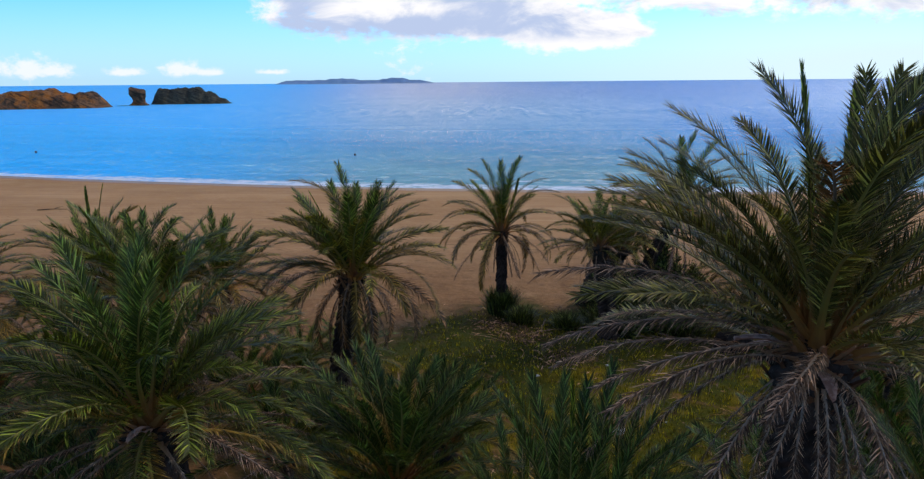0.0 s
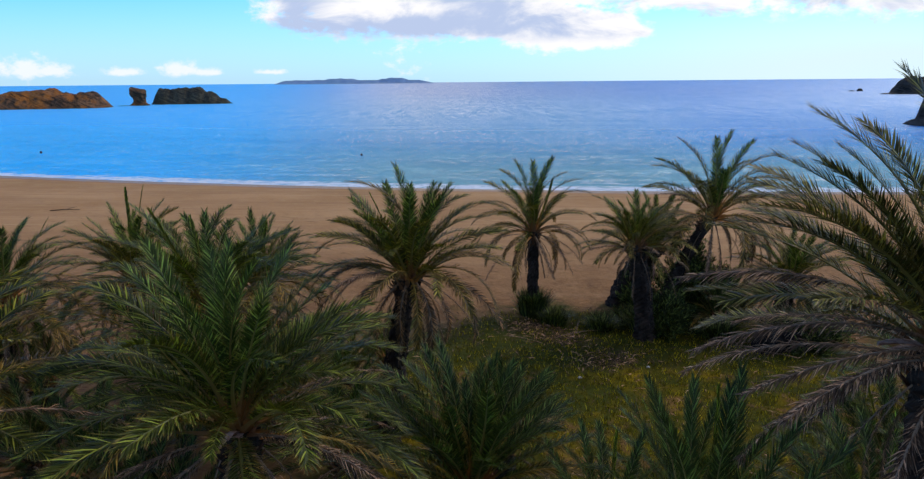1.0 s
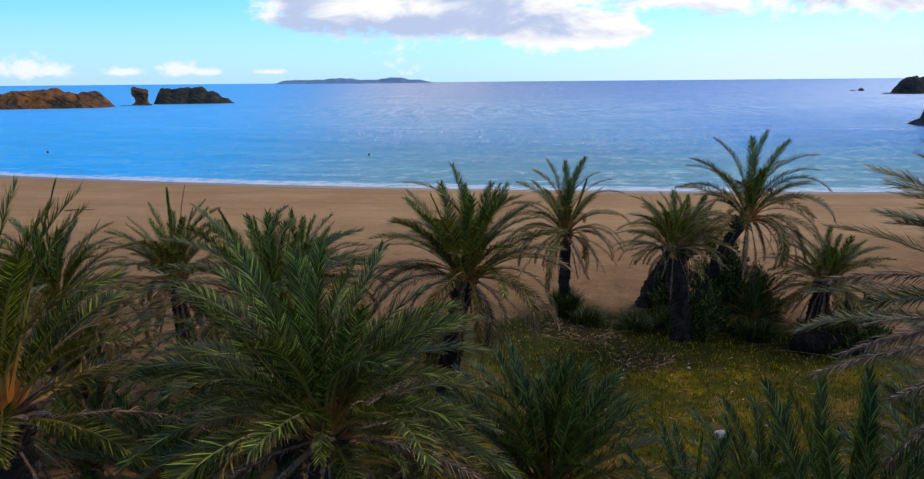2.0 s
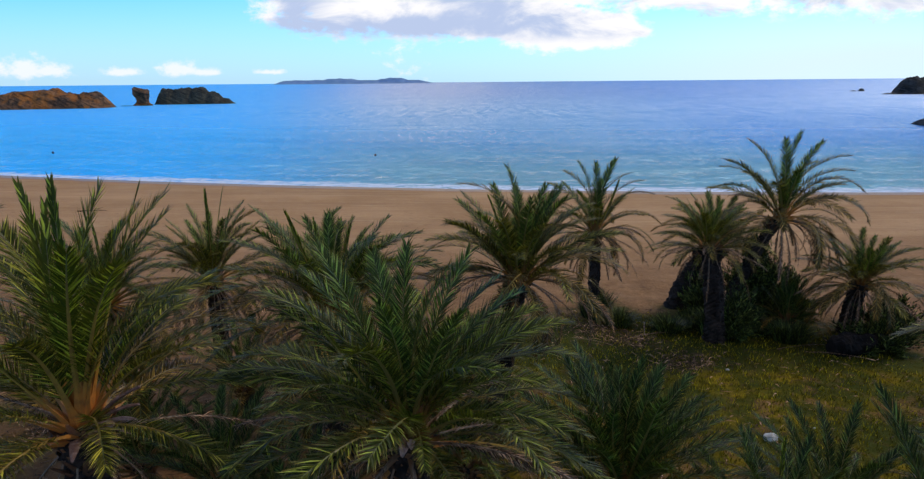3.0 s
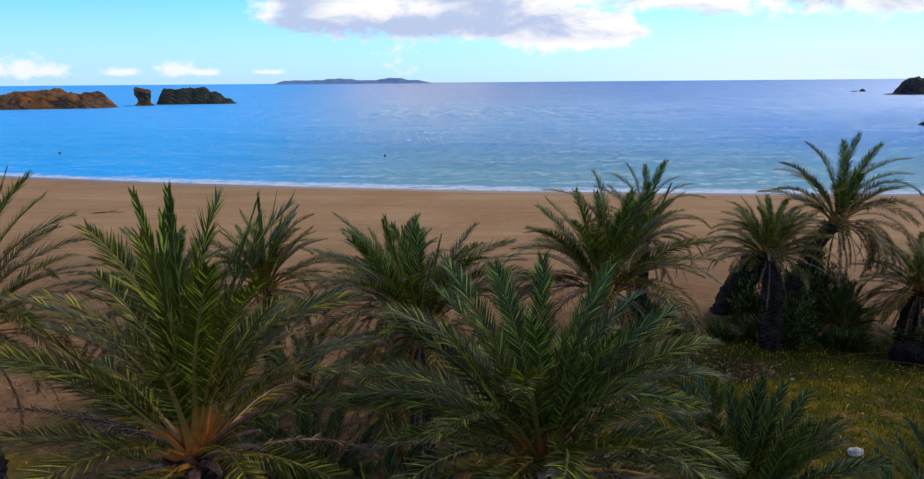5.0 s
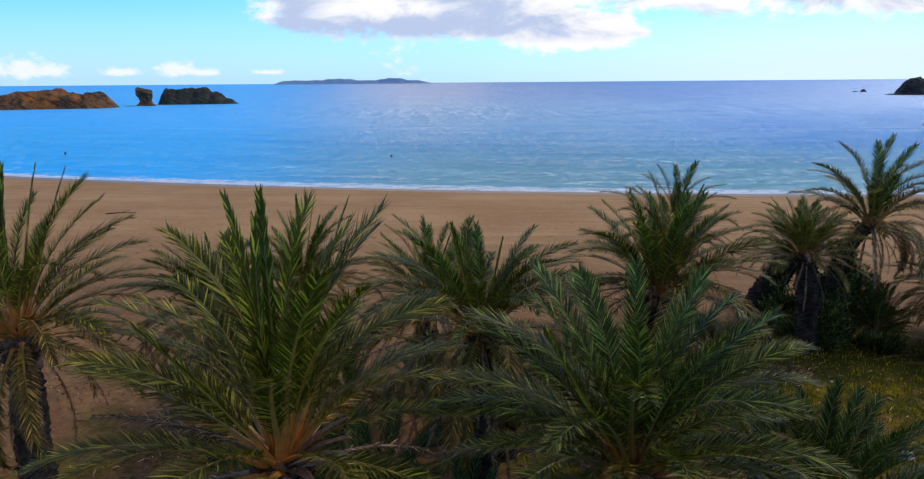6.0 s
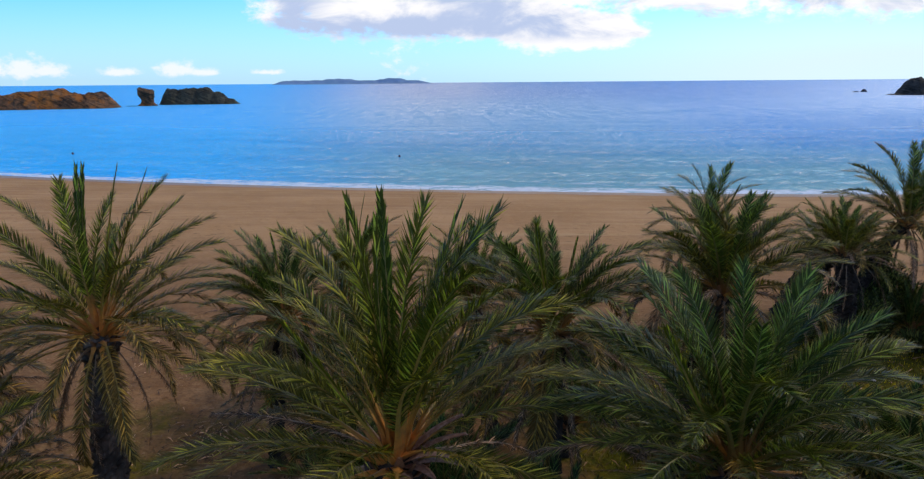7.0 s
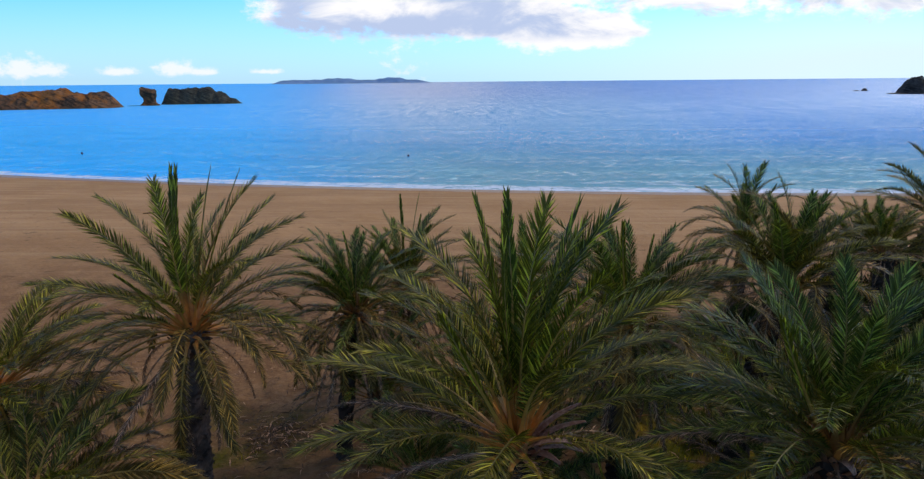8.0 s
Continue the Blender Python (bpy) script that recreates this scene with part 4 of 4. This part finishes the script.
palm((-0.15, 12.2, 0.36), (-0.15, 12.2), "young bushy date palm growing from the turf", 14, "", 42, 1.8, 0.26, 0.2, 84, 5, 0, "deep")
palm((1.2, 5.3, 3.24), (1.2, 5.3), "blue-green date palm with a pointed crown of spears", 15, "", 15, 2.0, 0.26, 0.2, 88, 58, 0, "deep", lush=0.8)
palm((2.71, 9.5, 0.75), (2.71, 9.5), "low date palm spreading over the turf", 16, "", 36, 1.9, 0.26, 0.2, 70, 0, 2, "deep")
palm((-0.85, 9.2, 1.5), (-0.85, 9.2), "low dark date palm with bleached leaf tips", 17, "164 51 1.50 o  150 62 1.4 o  100 70 1.6 u", 60, 2.3, 0.26, 0.2, 72, 0, 3, "deep", lush=1.1)
palm((-15.33, 9.0, 1.58), (-15.33, 9.0), "low green date palm with arching fronds", 18, "", 70, 2.7, 0.26, 0.2, 38, -35, 3, "warm", lush=1.15)
palm((-17.8, 11.8, 2.2), (-17.8, 11.9), "green date palm at the edge of the grove", 19, "", 92, 2.8, 0.26, 0.2, 42, -55, 8, "warm", lush=1.2)
palm((8.1, 21.4, -0.5), (8.1, 21.4), "young date palm sprouting beside an old trunk", 20, "", 34, 1.7, 0.22, 0.16, 82, 5, 0, "deep")
palm((-6.1, 9.4, 0.3), (-6.1, 9.4), "young date palm in the shade of the grove", 21, "", 44, 2.0, 0.22, 0.16, 75, 0, 0, "deep")
palm((-7.6, 10.6, 0.7), (-7.6, 10.6), "young dark date palm between two tall trunks", 29, "", 40, 2.1, 0.22, 0.16, 72, -5, 2, "deep")
palm((-5.0, 14.0, 0.5), (-5.0, 14.0), "young date palm on shaded earth", 30, "", 40, 2.0, 0.22, 0.16, 72, -5, 2)
palm((-8.7, 15.0, 0.4), (-8.7, 15.0), "young spreading date palm by the sand", 31, "", 36, 1.9, 0.22, 0.16, 70, -5, 2)
palm((-10.6, 13.6, 1.2), (-10.6, 13.6), "young dark date palm round a thin trunk", 39, "", 50, 2.0, 0.2, 0.16, 72, -15, 4, "blue")
palm((-9.6, 11.6, 0.5), (-9.6, 11.6), "young date palm under taller crowns", 22, "", 40, 1.9, 0.22, 0.16, 75, 0, 2, "deep")
palm((-4.2, 16.2, -0.1), (-4.2, 16.2), "low date palm at the edge of the sand", 23, "", 40, 1.7, 0.22, 0.16, 75, 0, 2)
palm((-3.1, 17.2, -0.1), (-3.1, 17.2), "small low date palm with dry outer fronds", 32, "", 40, 1.6, 0.22, 0.16, 72, -8, 4)
palm((-3.2, 10.9, 0.9), (-3.2, 10.9), "young date palm half hidden by a dense crown", 34, "", 42, 2.0, 0.22, 0.16, 72, -12, 4)
palm((-6.7, 14.6, 0.5), (-6.7, 14.6), "young dark date palm crowded by its neighbours", 35, "", 42, 1.9, 0.22, 0.16, 72, -10, 4)
palm((1.05, 8.2, 1.3), (1.05, 8.2), "low blue-green date palm beside a tall neighbour", 25, "", 26, 1.7, 0.24, 0.18, 82, -5, 2, "deep")
palm((4.53, 19.9, 2.56), (5.2, 20.4), "date palm with a dark trunk and a hanging dead frond", 26, KNOWN["Q"], 44, 1.9, 0.32, 0.25, 66, -15, 5, "olive", lush=1.25)
palm((5.0, 8.4, 0.9), (5.0, 8.4), "low dark date palm in a tall neighbour's shade", 27, "", 46, 2.2, 0.26, 0.20, 70, -10, 3, "deep")
palm((6.8, 10.6, 0.8), (6.8, 10.6), "low spreading date palm by the turf", 28, "", 40, 2.0, 0.26, 0.20, 70, -5, 3, "deep")
palm((8.6, 11.6, 1.0), (8.6, 11.6), "low olive date palm in a thicket", 36, "", 46, 2.3, 0.26, 0.20, 70, -20, 8, "deep", withered=0.8)
palm((7.3, 8.4, 1.4), (7.3, 8.4), "brown-tinged date palm in a thicket", 37, "", 46, 2.3, 0.26, 0.20, 66, -30, 10, "deep", withered=0.9)
palm((10.6, 14.6, 0.7), (10.6, 14.6), "low dark date palm by the turf's edge", 38, "", 44, 2.1, 0.26, 0.20, 70, -15, 6, "deep", withered=0.5)


# ---------------------------------------------------------------- shrubs and turf
def shrub(x, y, rx, ry, height, leaves, seed, label):
    rng = random.Random(seed)
    base = new("shrub")
    z0 = ground_z(x, y)
    base.location = (x, y, z0)
    tagged(base, label, "shrub", "shrubs under the palms")
    verts, faces = [], []
    tips = []
    for b in range(44):
        a, e = rng.uniform(0, 6.283), rng.uniform(0.05, 1.5)
        tip = Vector((math.cos(a) * math.cos(e) * rx, math.sin(a) * math.cos(e) * ry, math.sin(e) * height)) * rng.choice((0.55, 0.8, 0.95, 1.2)) * rng.uniform(0.8, 1.1)
        mid = tip * 0.5 + Vector((rng.uniform(-.1, .1), rng.uniform(-.1, .1), 0.12))
        tips += [(mid, tip - mid), (mid * 0.5, mid)]
        pts = [Vector((0, 0, -0.08)), mid, tip]
        v = len(verts)
        for p, w in zip(pts, (0.022, 0.014, 0.005)):
            verts += [p + Vector((w, 0, 0)), p + Vector((-w * 0.5, w * 0.87, 0)), p + Vector((-w * 0.5, -w * 0.87, 0))]
        for q in range(2):
            for s in range(3):
                faces.append((v + q * 3 + s, v + q * 3 + (s + 1) % 3, v + q * 3 + 3 + (s + 1) % 3, v + q * 3 + 3 + s))
    mesh_object("branch_frame", verts, faces, BARK, base)
    verts, faces = [], []
    for n in range(leaves):
        at, along = rng.choice(tips)
        c = at + along * rng.uniform(0, 1.05) + Vector((rng.gauss(0, 0.07), rng.gauss(0, 0.07), rng.gauss(0, 0.06)))
        c.z = max(0.02, c.z)
        d = (along.normalized() * 0.9 + Vector((rng.gauss(0, 0.7), rng.gauss(0, 0.7), rng.gauss(0.35, 0.5)))).normalized()
        s = d.cross(Vector((rng.gauss(0, 1), rng.gauss(0, 1), rng.gauss(0, 1)))).normalized()
        long, wide = rng.uniform(0.10, 0.24), rng.uniform(0.010, 0.022)
        v = len(verts)
        verts += [c, c + d * long * 0.5 + s * wide, c + d * long, c + d * long * 0.5 - s * wide]
        faces.append((v, v + 1, v + 2, v + 3))
    mesh_object("leaves", verts, faces, LEAF["shrub"], base)
    return base


def tussock(x, y, radius, height, blades, seed, label):
    """A clump of long narrow blades that rise and arch outward."""
    rng = random.Random(seed)
    verts, faces = [], []
    for n in range(blades):
        r, a = radius * 0.55 * rng.random() ** 0.6, rng.uniform(0, 6.283)
        b = a + rng.gauss(0, 0.5)
        out = Vector((math.cos(b), math.sin(b), 0))
        p = Vector((math.cos(a) * r, math.sin(a) * r, -0.03))
        tall, lean = height * rng.uniform(0.45, 1.08), radius * rng.uniform(0.1, 0.75)
        side = Vector((-out.y, out.x, 0)) * rng.uniform(0.010, 0.020)
        m, e = p + out * lean * 0.35 + Vector((0, 0, tall * 0.62)), p + out * lean + Vector((0, 0, tall))
        v = len(verts)
        verts += [p + side, p - side, m + side * 0.8, m - side * 0.8, e]
        faces += [(v, v + 1, v + 3, v + 2), (v + 2, v + 3, v + 4)]
    ob = mesh_object("grass_tussock", verts, faces, LEAF["shrub"])
    ob.location = (x, y, ground_z(x, y))
    tagged(ob, label, "grass tussock", "tussocks under the palms")


tussock(1.65, 22.8, 0.85, 1.0, 1100, 31, "tall dark green tussock at a palm's foot")
tussock(2.3, 21.9, 0.8, 0.5, 700, 39, "low dark green tussock on the edge of the sand")
tussock(4.9, 21.9, 0.6, 0.6, 600, 40, "dark green tussock before a thick palm trunk")
tussock(5.5, 20.9, 1.1, 0.8, 1200, 41, "dark green tussock below two palm trunks")
tussock(3.9, 21.3, 0.8, 0.5, 800, 42, "low green tussock in the turf")
tussock(7.6, 20.3, 0.9, 0.6, 900, 44, "low dark tussock at the edge of the turf")
shrub(6.2, 21.2, 1.2, 0.8, 1.1, 7000, 32, "dark green shrub below a slanting palm trunk")
shrub(5.85, 20.5, 0.75, 0.6, 1.6, 6000, 47, "dark green shrub beside an upright palm trunk")
shrub(5.75, 22.9, 0.95, 0.7, 1.5, 7000, 46, "dark green shrub filling the gap between trunks")
shrub(7.4, 22.5, 1.8, 1.0, 2.75, 19000, 33, "tall dark green shrub under a slanting palm trunk")
shrub(8.8, 22.7, 1.4, 1.0, 1.8, 10000, 36, "dark green shrub behind the palms")
shrub(10.2, 19.4, 1.7, 0.8, 1.0, 9000, 34, "low dark shrub at the edge of the turf")
shrub(11.0, 20.6, 1.5, 0.8, 1.2, 9000, 37, "dark shrub round a low sprawling palm")
shrub(-2.7, 14.2, 0.7, 0.6, 0.6, 2400, 35, "low dark shrub at a palm's foot")


# ---------------------------------------------------------------- turf, litter and stones
def turf_amount(x, y):
    """How thick the grass stands, 0 to 1."""
    d = min(((x - 3.8) / 8.4) ** 2 + ((y - 15.4) / 8.2) ** 2, 1.1 + ((x + 14.5) / 4.2) ** 2 + ((y - 14.0) / 4.5) ** 2)
    return clamp01((1.05 - d + 0.5 * fbm(x * 0.7, y * 0.7, 5.0)) * 1.6)


def make_turf():
    rng = random.Random(71)
    verts, faces = [], []
    for n in range(34000):
        x, y = (rng.uniform(-5, 13), rng.uniform(7, 24)) if n % 6 else (rng.uniform(-19, -9), rng.uniform(9, 19))
        if rng.random() > turf_amount(x, y):
            continue
        tall = rng.uniform(0.04, 0.13) * (1.6 if rng.random() < 0.08 else 1)
        z = ground_z(x, y) - 0.01
        for b in range(3):
            a = rng.uniform(0, 6.283)
            bx, by = x + rng.uniform(-0.06, 0.06), y + rng.uniform(-0.06, 0.06)
            w = rng.uniform(0.006, 0.014)
            lx, ly = math.cos(a) * tall * 0.6, math.sin(a) * tall * 0.6
            v = len(verts)
            verts += [(bx - w * math.sin(a), by + w * math.cos(a), z), (bx + w * math.sin(a), by - w * math.cos(a), z), (bx + lx, by + ly, z + tall)]
            faces.append((v, v + 1, v + 2))
    ob = mesh_object("grass", verts, faces, LEAF["grass"])
    tagged(ob, "short olive and yellow grass in the clearing", "grass", kind="stuff")


make_turf()


def make_litter():
    """Fallen leaflets and twigs under the palms."""
    rng = random.Random(72)
    verts, faces = [], []
    for n in range(9500):
        x, y = rng.uniform(-19, 13), rng.uniform(4, 24)
        if n % 4 == 0:
            cx, cy = rng.choice(((2.2, 20.3), (1.4, 21.4), (3.4, 18.4), (-13.2, 14.5)))
            x, y = rng.gauss(cx, 0.55), rng.gauss(cy, 0.45)
        z = ground_z(x, y) + 0.012
        a, long, w = rng.uniform(0, 6.283), rng.uniform(0.08, 0.38), rng.uniform(0.006, 0.016)
        c, s = math.cos(a), math.sin(a)
        up = rng.uniform(0.0, 0.04)
        v = len(verts)
        verts += [(x, y, z), (x + c * long * 0.5 - s * w, y + s * long * 0.5 + c * w, z + up + 0.01), (x + c * long, y + s * long, z), (x + c * long * 0.5 + s * w, y + s * long * 0.5 - c * w, z + up)]
        faces.append((v, v + 1, v + 2, v + 3))
    ob = mesh_object("leaf_litter", verts, faces, LEAF["d"])
    tagged(ob, "dry fallen leaflets and twigs on the earth", "leaf litter", kind="stuff")


make_litter()


def stone(x, y, size, mat, label, seed):
    bm = bmesh.new()
    bmesh.ops.create_icosphere(bm, subdivisions=3, radius=1.0)
    for v in bm.verts:
        f = 1 + 0.28 * fbm(v.co.x * 1.2 + seed, v.co.y * 1.2, v.co.z * 1.2)
        v.co = Vector((v.co.x * size * f, v.co.y * size * 0.75 * f, v.co.z * size * 0.6 * f))
    me = bpy.data.meshes.new("stone")
    bm.to_mesh(me)
    bm.free()
    me.materials.append(mat)
    ob = new("stone", me)
    ob.location = (x, y, ground_z(x, y) + size * 0.28)
    tagged(ob, label, "stone", "stones in the turf")


def make_pale_stone():
    m, k, bsdf = material("pale_stone", 0.85)
    pos = k.add("ShaderNodeNewGeometry").outputs["Position"]
    k.put(bsdf.inputs["Base Color"], k.mix(k.ramp(k.noise(pos, 9.0, 5.0), 0.35, 0.7), (0.62, 0.60, 0.56), (0.36, 0.33, 0.29)))
    return m


PALE = make_pale_stone()
stone(3.87, 13.75, 0.17, PALE, "pale rounded stone lying in the turf", 1)
rs = random.Random(73)
for n in range(3):
    x, y = rs.uniform(-1, 11), rs.uniform(12.5, 21.5)
    stone(x, y, rs.uniform(0.03, 0.08), PALE, "small pale stone lying in the turf", n + 2)


# bark darkened to near black: the shade over the log is painted in
BARK_SHADED = make_bark("shaded_palm_bark", (0.008, 0.007, 0.007), (0.026, 0.020, 0.018))


def palm_base_log(x, y, az, length, radius, seed):
    """A shaded palm base given the shape of a stout trunk on its side, rough with old leaf scars, its ends broken."""
    rng = random.Random(seed)
    rings, sides, verts = 26, 20, []
    a0 = radians(az)
    d, side = Vector((math.cos(a0), math.sin(a0), 0.04)), Vector((-math.sin(a0), math.cos(a0), 0))
    for r in range(rings + 1):
        t = r / rings
        c = d * length * (t - 0.5) + side * 0.10 * math.sin(t * 2.4)
        rad = radius * (1.05 - 0.22 * t) * (1 - 0.35 * smooth01((t - 0.9) / 0.1)) * (1 - 0.3 * smooth01((0.08 - t) / 0.08))
        for q in range(sides):
            a = 2 * math.pi * q / sides
            w = rad * (0.95 + 0.10 * ((q * 2 + r) % 5 == 0) + 0.32 * fbm(math.cos(a) * 1.5 + seed, math.sin(a) * 1.5, t * 4))
            verts.append(c + side * math.cos(a) * w + Vector((0, 0, math.sin(a) * w)) + d * rng.uniform(-0.02, 0.02))
    faces = [(r * sides + q, r * sides + (q + 1) % sides, (r + 1) * sides + (q + 1) % sides, (r + 1) * sides + q)
             for r in range(rings) for q in range(sides)]
    faces += [tuple(rings * sides + q for q in range(sides)), tuple(sides - 1 - q for q in range(sides))]
    ob = mesh_object("log", verts, faces, BARK_SHADED)
    ob.location = (x, y, ground_z(x, y) + radius * 0.80)
    tagged(ob, "shaded palm base shaped as a stout dark log on turf", "log")


palm_base_log(9.3, 19.1, 8, 2.1, 0.38, 3)


def fallen_frond(x, y, az, length, seed):
    rng = random.Random(seed)
    base = new("fallen_frond", FRONDS["d"][seed % 4][0])
    new("stalk", FRONDS["d"][seed % 4][1]).parent = base
    base.matrix_basis = Matrix.Translation((x, y, ground_z(x, y) + 0.06)) @ Matrix.Rotation(radians(az), 4, "Z") @ Matrix.Diagonal((length, length, length * 0.35, 1))
    tagged(base, "fallen dry grey frond lying on the ground", "palm frond", "fallen fronds")


for n, (x, y, az, length) in enumerate(((2.2, 20.2, 20, 1.6), (1.6, 19.7, 150, 1.4), (2.9, 20.6, 75, 1.3), (-11.2, 11.0, 15, 2.0), (-10.0, 9.2, 170, 2.1),
                                        (-12.0, 9.6, 40, 1.8), (-2.0, 14.6, 200, 1.7), (-1.4, 15.6, 100, 1.5), (6.8, 19.4, 10, 1.8), (9.3, 18.4, 160, 1.9))):
    fallen_frond(x, y, az, length, n)


def driftwood(x, y, az, length, seed):
    """A bleached, slightly bent branch with one side twig."""
    rng = random.Random(seed)
    verts, faces = [], []

    def limb(p, d, long, r0):
        v, n = len(verts), 7
        for i in range(n):
            t = i / (n - 1)
            c = p + d * long * t + Vector((0, 0, 0.05 * math.sin(t * 3.1))) + Vector((rng.uniform(-.03, .03), rng.uniform(-.03, .03), 0))
            for q in range(6):
                a = q * math.pi / 3
                side = d.cross(Vector((0, 0, 1))).normalized()
                verts.append(c + (side * math.cos(a) + Vector((0, 0, math.sin(a)))) * r0 * (1 - 0.7 * t))
        for i in range(n - 1):
            for q in range(6):
                faces.append((v + i * 6 + q, v + i * 6 + (q + 1) % 6, v + i * 6 + 6 + (q + 1) % 6, v + i * 6 + 6 + q))
        faces.append(tuple(v + (n - 1) * 6 + q for q in range(6)))
        faces.append(tuple(v + 5 - q for q in range(6)))

    a = radians(az)
    d = Vector((math.cos(a), math.sin(a), 0))
    limb(Vector((0, 0, 0.02)), d, length, 0.045)
    limb(d * length * 0.55 + Vector((0, 0, 0.05)), Vector((math.cos(a + 0.7), math.sin(a + 0.7), 0.15)), length * 0.35, 0.022)
    ob = mesh_object("driftwood", verts, faces, BARK)
    ob.location = (x, y, ground_z(x, y))
    tagged(ob, "thin bent dark driftwood branch lying on the sand", "driftwood")


driftwood(-33.5, 49.4, 10, 2.2, 5)
